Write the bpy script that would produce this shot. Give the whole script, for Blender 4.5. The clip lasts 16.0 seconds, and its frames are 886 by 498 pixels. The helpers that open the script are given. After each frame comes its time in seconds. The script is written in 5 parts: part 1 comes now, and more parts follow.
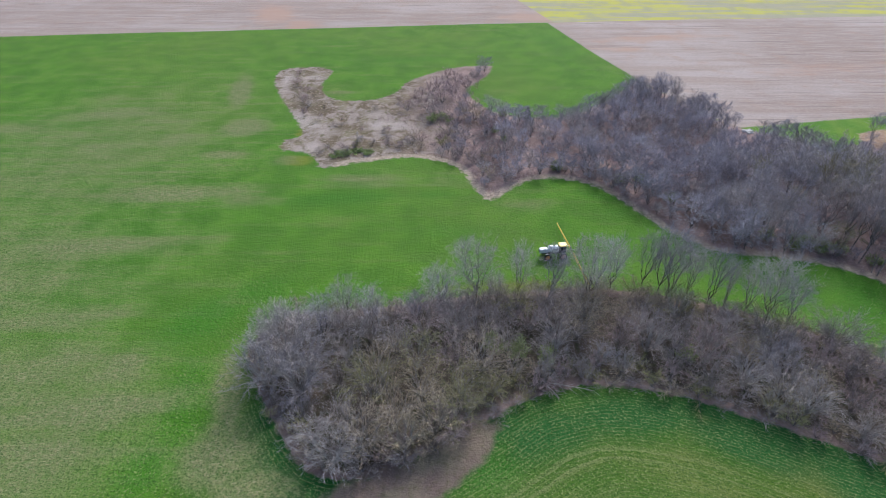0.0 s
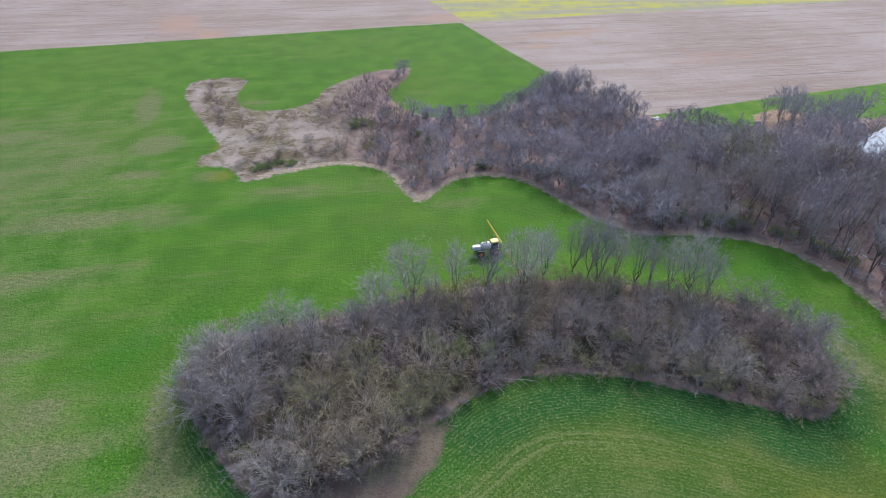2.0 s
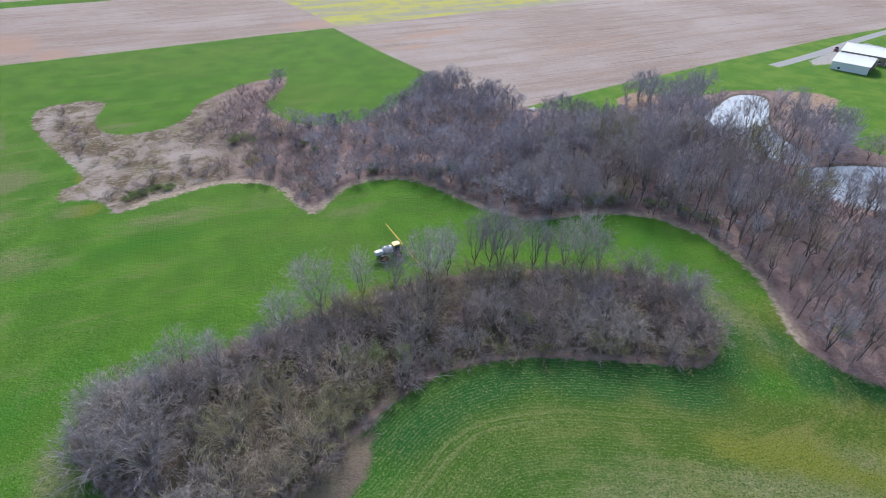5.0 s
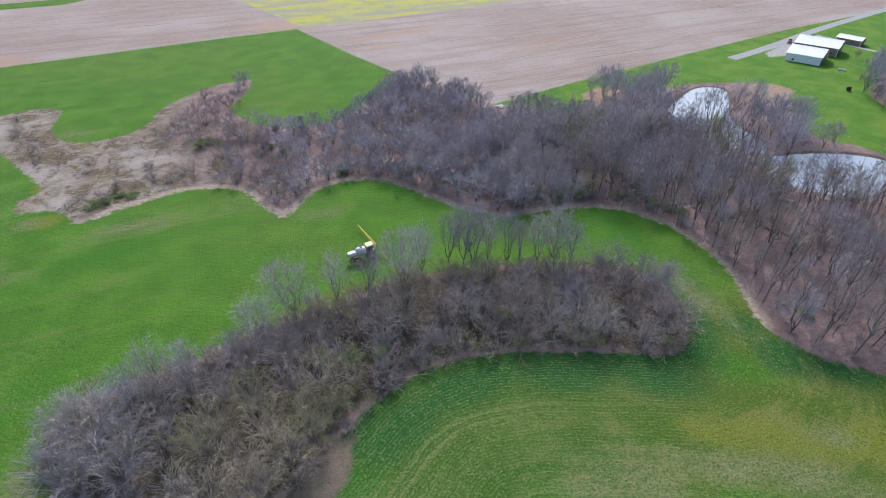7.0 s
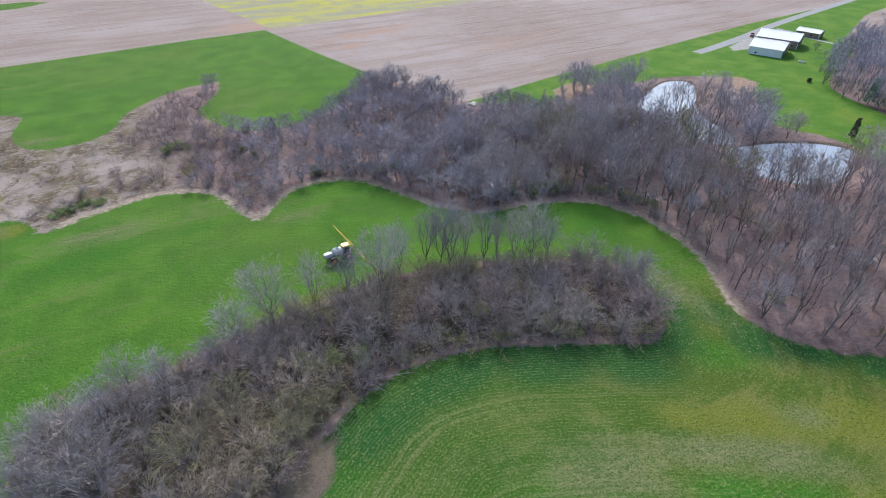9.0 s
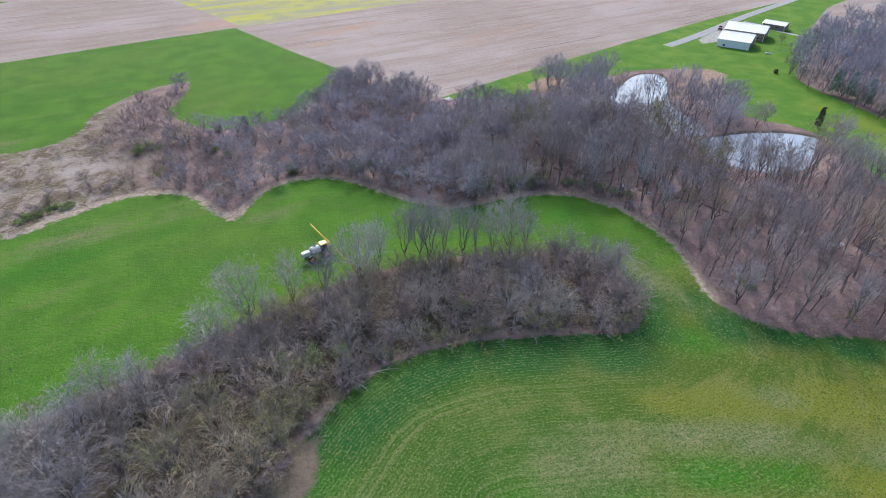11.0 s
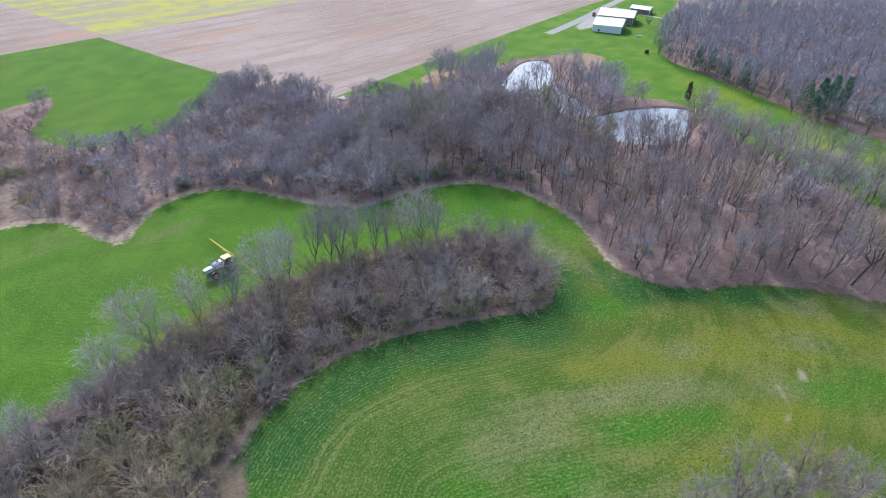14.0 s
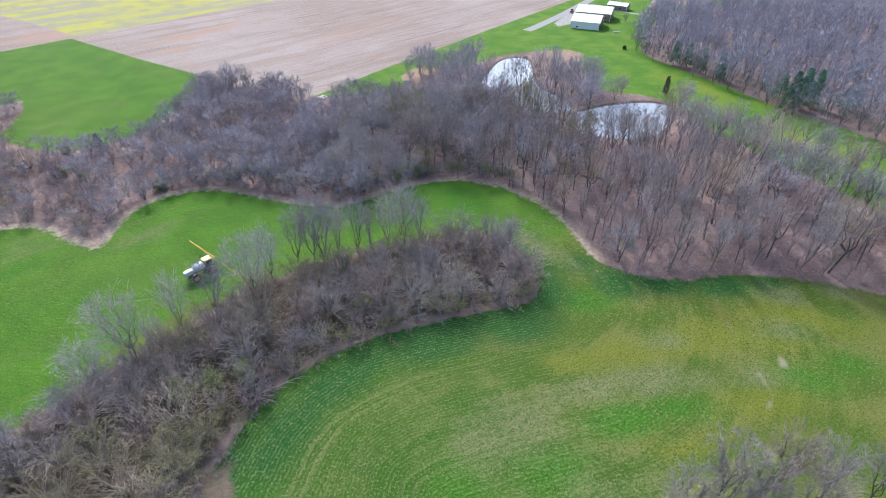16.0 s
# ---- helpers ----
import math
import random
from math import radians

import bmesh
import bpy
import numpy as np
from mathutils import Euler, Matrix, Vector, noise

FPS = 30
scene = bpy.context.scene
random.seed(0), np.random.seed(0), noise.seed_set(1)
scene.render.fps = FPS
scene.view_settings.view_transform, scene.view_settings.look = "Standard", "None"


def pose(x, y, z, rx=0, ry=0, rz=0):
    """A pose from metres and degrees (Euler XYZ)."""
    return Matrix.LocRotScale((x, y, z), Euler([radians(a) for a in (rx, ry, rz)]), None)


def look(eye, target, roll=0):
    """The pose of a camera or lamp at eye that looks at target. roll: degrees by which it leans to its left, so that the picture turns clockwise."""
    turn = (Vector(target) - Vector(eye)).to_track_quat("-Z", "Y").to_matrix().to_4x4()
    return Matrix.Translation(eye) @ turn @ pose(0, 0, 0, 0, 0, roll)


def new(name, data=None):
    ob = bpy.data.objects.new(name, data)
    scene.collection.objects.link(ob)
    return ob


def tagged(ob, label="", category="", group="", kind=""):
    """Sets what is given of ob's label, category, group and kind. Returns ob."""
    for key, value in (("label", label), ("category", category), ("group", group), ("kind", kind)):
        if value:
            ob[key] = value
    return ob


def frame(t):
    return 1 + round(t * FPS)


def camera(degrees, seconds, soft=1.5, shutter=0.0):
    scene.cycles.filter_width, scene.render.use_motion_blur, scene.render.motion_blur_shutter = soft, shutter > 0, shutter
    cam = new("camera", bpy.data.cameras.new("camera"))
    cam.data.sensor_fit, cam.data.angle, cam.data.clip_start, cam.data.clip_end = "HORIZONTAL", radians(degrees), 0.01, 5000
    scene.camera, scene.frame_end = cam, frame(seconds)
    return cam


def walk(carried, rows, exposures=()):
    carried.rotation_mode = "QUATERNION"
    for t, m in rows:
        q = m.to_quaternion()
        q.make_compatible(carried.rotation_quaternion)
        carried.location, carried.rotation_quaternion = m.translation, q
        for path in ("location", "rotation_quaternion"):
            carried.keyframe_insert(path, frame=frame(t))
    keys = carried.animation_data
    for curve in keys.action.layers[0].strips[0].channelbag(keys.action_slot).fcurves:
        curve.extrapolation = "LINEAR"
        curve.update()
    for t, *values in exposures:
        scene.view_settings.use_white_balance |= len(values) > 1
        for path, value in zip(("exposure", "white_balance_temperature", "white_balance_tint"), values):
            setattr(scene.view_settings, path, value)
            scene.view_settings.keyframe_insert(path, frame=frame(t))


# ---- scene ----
# Farm fields seen from a hovering drone: two strips of bare woodland, a wet
# corner, a pond, two ploughed fields, a farmyard and a field sprayer.
cam = camera(78.57, 16.0, soft=0.45)
PATH = [
    (0.0, 0.03, -0.19, 80.24, 54.435, 0.025, -0.018),
    (0.5, 0.08, -0.21, 80.44, 54.417, -0.015, -0.348),
    (1.0, 0.25, -0.01, 80.59, 54.416, 0.026, -1.028),
    (1.5, 0.49, 0.09, 80.57, 54.521, -0.014, -4.042),
    (2.0, 0.41, 0.17, 80.53, 54.584, 0.099, -8.484),
    (2.5, 0.27, 0.23, 80.63, 54.670, -0.096, -12.992),
    (3.0, 0.23, 0.35, 80.72, 54.695, -0.091, -16.303),
    (3.5, 0.15, 0.40, 80.77, 54.721, -0.093, -18.197),
    (4.0, 0.00, 0.32, 80.89, 54.750, -0.090, -19.252),
    (6.5, -0.08, 0.15, 81.04, 54.697, 0.063, -24.010),
    (7.0, -0.12, 0.09, 80.84, 54.691, 0.079, -24.779),
    (7.5, -0.09, 0.00, 80.68, 54.691, 0.080, -25.863),
    (8.0, -0.11, 0.03, 80.57, 54.655, 0.094, -26.767),
    (8.5, -0.17, 0.00, 80.49, 54.647, 0.129, -27.411),
    (9.0, -0.21, 0.05, 80.36, 54.644, 0.137, -27.808),
    (11.5, -0.16, -0.19, 79.59, 54.346, 0.033, -32.153),
    (12.0, -0.05, -0.20, 79.29, 54.363, 0.016, -34.287),
    (12.5, -0.05, -0.17, 79.21, 54.298, 0.017, -36.129),
    (13.0, -0.09, -0.12, 79.09, 54.270, -0.025, -38.325),
    (13.5, -0.07, -0.17, 78.85, 54.272, -0.053, -40.309),
    (14.0, -0.12, -0.08, 78.77, 54.183, -0.083, -41.746),
    (14.5, -0.21, -0.08, 78.72, 54.148, -0.094, -42.525),
    (15.0, -0.15, -0.15, 78.59, 54.121, -0.104, -42.919),
    (15.5, -0.09, -0.16, 78.44, 54.110, -0.116, -43.385),
    (16.0, -0.13, -0.17, 78.19, 54.088, -0.092, -43.838),
]
walk(cam, [(t, pose(*p)) for t, *p in PATH],
     [(0, 0.62, 6100, 10), (12, 0.7, 6100, 10), (16, 0.98, 6100, 10)])

# ---- light ----
SUN_DIR = Vector((0.4, 1.0, 0.88)).normalized()      # towards the sun
world = bpy.data.worlds.new("sky")
scene.world = world
world.use_nodes = True
wn = world.node_tree
sky = wn.nodes.new("ShaderNodeTexSky")
sky.sky_type, sky.sun_disc = "NISHITA", False
sky.sun_elevation = math.asin(SUN_DIR.z)
sky.sun_rotation = math.atan2(SUN_DIR.x, SUN_DIR.y)
sky.air_density, sky.dust_density = 1.0, 2.5
wn.nodes["Background"].inputs["Strength"].default_value = 0.15
wn.links.new(sky.outputs["Color"], wn.nodes["Background"].inputs["Color"])
sun = new("sun", bpy.data.lights.new("sun", "SUN"))
sun.data.energy, sun.data.angle, sun.data.color = 2.2, radians(6), (1.0, 0.96, 0.9)
sun.matrix_world = look(SUN_DIR * 300, (0, 0, 0))


# ---- material helpers ----
def material(name, rough=0.9, spec=0.2, metal=0.0):
    m = bpy.data.materials.new(name)
    m.use_nodes = True
    b = m.node_tree.nodes["Principled BSDF"]
    b.inputs["Roughness"].default_value = rough
    b.inputs["Specular IOR Level"].default_value = spec
    b.inputs["Metallic"].default_value = metal
    return m, m.node_tree, b


class Net:
    """Short hand for a node tree."""

    def __init__(self, tree):
        self.t = tree

    def put(self, socket, v):
        if isinstance(v, bpy.types.NodeSocket):
            self.t.links.new(v, socket)
        elif isinstance(v, tuple) and len(v) == 3 and socket.type == "RGBA":
            socket.default_value = (*v, 1)
        else:
            socket.default_value = v

    def math(self, op, a, b=0.0, clamp=False):
        n = self.t.nodes.new("ShaderNodeMath")
        n.operation, n.use_clamp = op, clamp
        self.put(n.inputs[0], a), self.put(n.inputs[1], b)
        return n.outputs[0]

    def noise(self, scale, detail=3.0, vec=None, rough=0.55, dist=0.0):
        n = self.t.nodes.new("ShaderNodeTexNoise")
        n.inputs["Scale"].default_value, n.inputs["Detail"].default_value = scale, detail
        n.inputs["Roughness"].default_value, n.inputs["Distortion"].default_value = rough, dist
        if vec is not None:
            self.t.links.new(vec, n.inputs["Vector"])
        return n.outputs["Fac"]

    def span(self, v, a, b, lo=0.0, hi=1.0):
        n = self.t.nodes.new("ShaderNodeMapRange")
        n.interpolation_type = "SMOOTHSTEP"
        self.put(n.inputs[0], v)
        for k, x in zip((1, 2, 3, 4), (a, b, lo, hi)):
            n.inputs[k].default_value = x
        return n.outputs[0]

    def mix(self, f, a, b):
        n = self.t.nodes.new("ShaderNodeMix")
        n.data_type = "RGBA"
        self.put(n.inputs[0], f), self.put(n.inputs[6], a), self.put(n.inputs[7], b)
        return n.outputs[2]

    def attr(self, name):
        n = self.t.nodes.new("ShaderNodeAttribute")
        n.attribute_name = name
        return n.outputs["Fac"]

    def place(self, scale=(1, 1, 1), turn=0.0, world=False):
        if world:
            src = self.t.nodes.new("ShaderNodeNewGeometry").outputs["Position"]
        else:
            src = self.t.nodes.new("ShaderNodeTexCoord").outputs["Object"]
        n = self.t.nodes.new("ShaderNodeMapping")
        self.t.links.new(src, n.inputs["Vector"])
        n.inputs["Rotation"].default_value[2] = turn
        n.inputs["Scale"].default_value = scale
        return n.outputs[0]

    def random(self):
        return self.t.nodes.new("ShaderNodeObjectInfo").outputs["Random"]

    def bump(self, height, strength, distance, target):
        n = self.t.nodes.new("ShaderNodeBump")
        n.inputs["Strength"].default_value, n.inputs["Distance"].default_value = strength, distance
        self.t.links.new(height, n.inputs["Height"])
        self.t.links.new(n.outputs[0], target.inputs["Normal"])


def plain(name, a, b, scale=3.0, rough=0.8, spec=0.3, metal=0.0, bump=0.0):
    """A painted or natural surface that varies between two colours at two scales and from thing to thing."""
    m, t, s = material(name, rough, spec, metal)
    n = Net(t)
    p = n.place()
    f = n.math("ADD", n.math("MULTIPLY", n.noise(scale, 4, p), 0.6), n.math("MULTIPLY", n.noise(scale * 7, 2, p), 0.25))
    f = n.math("ADD", f, n.math("MULTIPLY", n.random(), 0.3))
    col = n.mix(n.span(f, 0.3, 0.85), a, b)
    t.links.new(col, s.inputs["Base Color"])
    if bump:
        n.bump(f, bump, 0.05, s)
    return m


BARK = plain("bark", (0.095, 0.082, 0.078), (0.23, 0.205, 0.195), 1.5, 0.95, 0.1)
BARK_DARK = plain("bark_dark", (0.05, 0.044, 0.04), (0.13, 0.115, 0.105), 1.5, 0.95, 0.1)
TWIG_GREY = plain("twigs_grey", (0.28, 0.25, 0.245), (0.45, 0.415, 0.41), 0.4, 0.9, 0.1)
TWIG_PURPLE = plain("twigs_purple_grey", (0.24, 0.217, 0.235), (0.42, 0.39, 0.42), 0.4, 0.9, 0.1)
# haze over the far wood is put into this paler, bluer twig colour
TWIG_FAR_HAZE = plain("twigs_far_wood", (0.245, 0.24, 0.29), (0.395, 0.385, 0.445), 0.15, 0.9, 0.1)
TWIG_BUD = plain("twigs_in_bud", (0.22, 0.195, 0.12), (0.36, 0.33, 0.22), 0.5, 0.9, 0.1)
TWIG_DARK = plain("twigs_dark", (0.17, 0.148, 0.15), (0.3, 0.268, 0.275), 0.5, 0.9, 0.1)
TWIG_MAUVE = plain("twigs_mauve", (0.2, 0.165, 0.16), (0.4, 0.35, 0.335), 0.5, 0.9, 0.1)
TWIG_TAN = plain("twigs_tan", (0.27, 0.215, 0.155), (0.47, 0.39, 0.29), 0.4, 0.9, 0.1)
TWIG_RED = plain("twigs_reddish", (0.29, 0.207, 0.2), (0.47, 0.37, 0.36), 0.4, 0.9, 0.1)
TWIG_STRAW = plain("twigs_straw", (0.3, 0.25, 0.16), (0.48, 0.41, 0.28), 0.4, 0.9, 0.1)
LIMB_PALE = plain("pale_limbs", (0.19, 0.165, 0.148), (0.41, 0.365, 0.335), 0.8, 0.9, 0.1)
TWIG_LILAC = plain("twigs_lilac_grey", (0.285, 0.262, 0.288), (0.48, 0.445, 0.485), 0.4, 0.9, 0.1)
TWIG_DUSK = plain("twigs_dusky_green", (0.13, 0.14, 0.12), (0.22, 0.225, 0.2), 0.3, 0.9, 0.1)
TWIG_OLIVE = plain("twigs_budding", (0.2, 0.19, 0.09), (0.36, 0.34, 0.17), 0.4, 0.9, 0.1)
LEAF_GREEN = plain("evergreen_leaves", (0.17, 0.22, 0.07), (0.3, 0.35, 0.13), 0.8, 0.6, 0.3)
NEEDLES = plain("conifer_needles", (0.08, 0.18, 0.115), (0.15, 0.28, 0.175), 0.8, 0.7, 0.3)
CEDAR = plain("cedar_needles", (0.06, 0.075, 0.045), (0.12, 0.13, 0.075), 0.8, 0.7, 0.3)
IVY = plain("ivy_leaves", (0.08, 0.1, 0.05), (0.16, 0.18, 0.09), 0.8, 0.7, 0.3)
STRAW = plain("dead_grass", (0.16, 0.125, 0.09), (0.33, 0.28, 0.22), 0.2, 0.95, 0.1)
TUFT = plain("green_tufts", (0.04, 0.1, 0.02), (0.08, 0.16, 0.035), 0.2, 0.9, 0.1)
DEADWOOD = plain("dead_wood", (0.3, 0.27, 0.24), (0.48, 0.44, 0.4), 2.0, 0.9, 0.1)
STONE = plain("pale_stone", (0.45, 0.43, 0.4), (0.7, 0.68, 0.65), 1.0, 0.9, 0.2)

# ---- plan: outlines in metres ----
WET_NORTH = [(-40, 156), (-42, 164), (-47, 169), (-56, 170), (-57, 179), (-51, 180), (-51, 186), (-57, 199), (-63, 211), (-72, 231), (-76, 241),
             (-77, 256), (-74, 261), (-66, 262), (-60, 263), (-52, 258), (-52, 250), (-54, 240), (-52, 229), (-47, 220), (-39, 217), (-29, 218),
             (-23, 223), (-19, 229), (-17, 239), (-12, 246), (-2, 256), (9, 263), (24, 265), (23, 259), (21, 250), (14, 238), (9, 231), (15, 213),
             (21, 204), (29, 200), (40, 199)]
WILD_NORTH = [(49, 200), (67, 216), (80, 232), (88, 243), (98, 214), (109, 188), (124, 181), (130, 167), (144, 171), (151, 184), (165, 188),
              (172, 181), (190, 173), (205, 175), (226, 166), (240, 152), (222, 138), (208, 124), (199, 112), (208, 97), (207, 83), (194, 66),
              (184, 38), (177, 20), (172, 0), (168, -40), (164, -90)]
WILD_SOUTH = [(150, -90), (140, -30), (134, -2), (125, 14), (118, 22), (112, 27), (105, 31), (101, 37), (98, 43), (98, 50), (101, 56),
              (106, 64), (109, 75), (108, 89), (103, 99), (95, 105), (81, 109), (69, 110), (59, 122), (53, 134), (49, 141)]
WET_SOUTH = [(46, 145), (41, 148), (34, 150), (29, 149), (23, 146), (19, 141), (16, 138), (14, 136), (11, 139), (8, 148), (6, 156), (2, 160),
             (-5, 164), (-13, 165), (-20, 163), (-27, 161), (-33, 159)]
WILD = WET_NORTH + WILD_NORTH + WILD_SOUTH + WET_SOUTH
CLUMP = [(-39, 74), (-39, 80), (-35, 87), (-25, 89), (-10, 90), (3, 94), (18, 95), (34, 97), (50, 94), (62, 90),
         (72, 85), (84, 79), (89, 70), (85, 58), (77, 49), (66, 55), (58, 59), (43, 66), (29, 68), (22, 67), (14, 64),
         (7, 59), (-8, 50), (-15, 48), (-23, 50), (-31, 61)]
FAR_WOOD = [(345, 170), (318, 158), (291, 149), (258, 134), (250, 119), (245, 102), (240, 85), (232, 65), (227, 48),
            (223, 24), (214, 2), (300, 16), (400, 36), (450, 62), (448, 100), (415, 150)]
BARE_WEST = [(-900, 246), (-250, 319), (-62, 338), (64, 351), (72, 353), (46, 458), (18, 620), (18, 1200), (-900, 1200)]
BARE_EAST = [(64, 351), (77, 288), (88, 245), (98, 214), (109, 189), (151, 197), (235, 210), (330, 224), (440, 233),
             (900, 290), (900, 405), (284, 369), (147, 360)]
BARE_FAR = [(340, 172), (420, 152), (446, 90), (436, 15), (600, -60), (1200, -100), (1200, 260), (700, 250), (420, 205)]
STRIP_FAR = [(-500, 466), (-180, 482), (-109, 487), (-76, 488), (-46, 500), (-70, 516), (-112, 514), (-500, 500)]
YELLOW = [(68, 351), (147, 358), (284, 367), (900, 402), (900, 1200), (16, 1200), (16, 620), (44, 458)]
LAWN = [(105, 189), (151, 197), (235, 210), (330, 225), (700, 262), (900, 270), (900, -300), (165, -300), (160, -100),
        (170, 0), (160, 100), (130, 150)]
POND_WEST = [(168, 154), (186, 163), (204, 171), (215, 163), (196, 146), (184, 134), (182, 122), (176, 108),
             (164, 112), (165, 125), (168, 140)]
POND_EAST = [(166, 108), (176, 106), (188, 103), (203, 94), (206, 84), (192, 77), (172, 74), (160, 86), (158, 98)]
REEDS_WEST = [(146, 172), (151, 184), (165, 188), (171, 180), (157, 170)]
REEDS_EAST = [(226, 164), (238, 157), (238, 148), (221, 139), (204, 134), (202, 145), (214, 158)]
CREEK = [(96, 135), (109, 117), (117, 102), (125, 88), (133, 73), (140, 58), (147, 45), (152, 24), (157, 4), (162, -30)]
DIRT = [(-20, 44), (-9, 42), (0, 46), (7, 52), (10, 59), (6, 60), (-7, 51), (-16, 48)]
YARD = [(272, 188), (276, 194), (300, 203), (336, 208), (337, 196), (318, 196), (302, 192), (286, 186)]


def edge_distance(px, py, outline, closed=True):
    """Distance of points to an outline, positive inside a closed one."""
    best = np.full(px.shape, 1e18)
    inside = np.zeros(px.shape, bool)
    n = len(outline)
    for k in range(n if closed else n - 1):
        (ax, ay), (bx, by) = outline[k], outline[(k + 1) % n]
        dx, dy = bx - ax, by - ay
        s = np.clip(((px - ax) * dx + (py - ay) * dy) / (dx * dx + dy * dy), 0, 1)
        best = np.minimum(best, (px - ax - s * dx) ** 2 + (py - ay - s * dy) ** 2)
        if closed and ay != by:
            inside ^= ((ay > py) != (by > py)) & (px < (bx - ax) * (py - ay) / (by - ay) + ax)
    best = np.sqrt(best)
    return np.where(inside, best, -best) if closed else best


def smooth(outline, rounds=2, closed=True):
    """Rounds off the corners of an outline."""
    for _ in range(rounds):
        out = []
        n = len(outline)
        for k in range(n if closed else n - 1):
            a, b = outline[k], outline[(k + 1) % n]
            out += [(a[0] * .75 + b[0] * .25, a[1] * .75 + b[1] * .25), (a[0] * .25 + b[0] * .75, a[1] * .25 + b[1] * .75)]
        outline = out
    return outline


WILD, CLUMP, FAR_WOOD = smooth(WILD, 1), smooth(CLUMP, 1), smooth(FAR_WOOD, 1)
POND_WEST, POND_EAST = smooth(POND_WEST), smooth(POND_EAST)


# ---- ground ----
def axis(lo, fine_lo, fine_hi, hi, step):
    out = list(np.arange(fine_lo, fine_hi + 0.01, step))
    d, x = step, fine_hi
    while x < hi:
        d *= 1.25
        x += d
        out.append(x)
    d, x = step, fine_lo
    while x > lo:
        d *= 1.25
        x -= d
        out.insert(0, x)
    return np.array(out)


def blobs(px, py, rows):
    out = np.zeros(px.shape)
    for cx, cy, rx, ry, turn, amount in rows:
        c, s = math.cos(radians(turn)), math.sin(radians(turn))
        u, v = (px - cx) * c + (py - cy) * s, -(px - cx) * s + (py - cy) * c
        out = np.maximum(out, amount * np.exp(-((u / rx) ** 2 + (v / ry) ** 2)))
    return out


def lay_ground():
    xs, ys = axis(-4200, -150, 350, 4200, 2.0), axis(-3000, -30, 400, 4400, 2.0)
    gx, gy = np.meshgrid(xs, ys)
    px, py = gx.ravel(), gy.ravel()
    nx, ny = len(xs), len(ys)
    dist = {name: edge_distance(px, py, o) for name, o in (
        ("wild", WILD), ("clump", CLUMP), ("far_wood", FAR_WOOD), ("yellow", YELLOW), ("lawn", LAWN), ("yard", YARD),
        ("dirt", DIRT))}
    dist["bare"] = np.maximum(np.maximum(edge_distance(px, py, BARE_WEST), edge_distance(px, py, BARE_EAST)),
                              edge_distance(px, py, BARE_FAR))
    dist["bare"] = np.minimum(dist["bare"], -edge_distance(px, py, STRIP_FAR))
    dist["pond"] = np.maximum(edge_distance(px, py, POND_WEST), edge_distance(px, py, POND_EAST))
    dist["reeds"] = np.maximum(edge_distance(px, py, REEDS_WEST), edge_distance(px, py, REEDS_EAST))
    dist["verge"] = edge_distance(px, py, WILD_SOUTH[9:] + WET_SOUTH, False)
    dist["creek"] = 1.0 - edge_distance(px, py, CREEK, False)
    # thin, lush, yellow-flowering or shade-painted crop, field by field
    pale_west = [(-120, 170, 55, 75, 0, .5), (-120, 95, 55, 42, 6, .66), (-82, 66, 30, 18, 8, .66), (-66, 54, 16, 14, 0, .7), (-84, 140, 30, 6, 4, .85), (-125, 150, 30, 12, 5, .6),
                 (-91, 113, 34, 7, 4, .7), (-90, 86, 34, 6, 6, .6), (-66, 62, 24, 4, 8, .95), (-63, 73, 5, 5, 0, .8), (-40, 66, 3, 12, 12, 1.0),
                 (-37, 52, 7, 6, 0, 1.0), (-30, 47, 7, 4, 0, 1.0)]
    pale_north = [(-87, 229, 5, 22, 12, 1.0), (-74, 190, 10, 9, 0, 1.0), (-74, 167, 10, 4, 0, .8), (-128, 203, 32, 9, 6, .7), (-97, 178, 24, 10, 6, .6),
                  (-155, 188, 30, 12, 6, .55), (-25, 149, 14, 5, 0, .6), (0, 149, 8, 5, 0, .45), (-45, 226, 8, 5, 0, .5), (-58, 137, 10, 5, 0, .6), (24, 133, 10, 4, 0, .5),
                  (20, 226, 14, 6, 0, .3), (-52, 162, 5, 4, 0, .8), (60, 128, 8, 8, 0, .3)]
    pale_south = [(5, 38, 14, 7, 35, .6), (92, 64, 4, 16, 5, .95), (64, 28, 14, 4, -35, .8), (75, 20, 14, 4, -38, .95), (85, 25, 5, 3, -38, .9), (47, 33, 12, 10, -35, .75),
                  (106, 8, 8, 4, -45, .8), (117, 13, 6, 4, -45, .7), (128, 7, 6, 5, -50, .9), (88, 8, 6, 3, -40, .8), (52, 14, 12, 6, -40, .6), (30, 42, 12, 5, -20, .4), (84, 58, 4, 8, 0, .5)]
    dist["pale"] = np.maximum(np.maximum(blobs(px, py, pale_west), blobs(px, py, pale_north)), .78 * blobs(px, py, pale_south))
    lush_north = [(-52, 86, 12, 8, 40, .75), (-42, 96, 9, 6, 35, .6), (-48, 66, 5, 16, 12, .5), (-49, 50, 5, 7, 0, .6), (-30, 138, 20, 5, 8, .7), (-4, 140, 12, 4, 0, .5),
                  (5, 120, 18, 6, 0, .4), (95, 92, 8, 14, -10, .6), (50, 130, 8, 4, 0, .5), (-20, 275, 30, 7, 4, .5), (60, 300, 10, 40, 10, .4), (45, 139, 8, 3, -20, .6)]
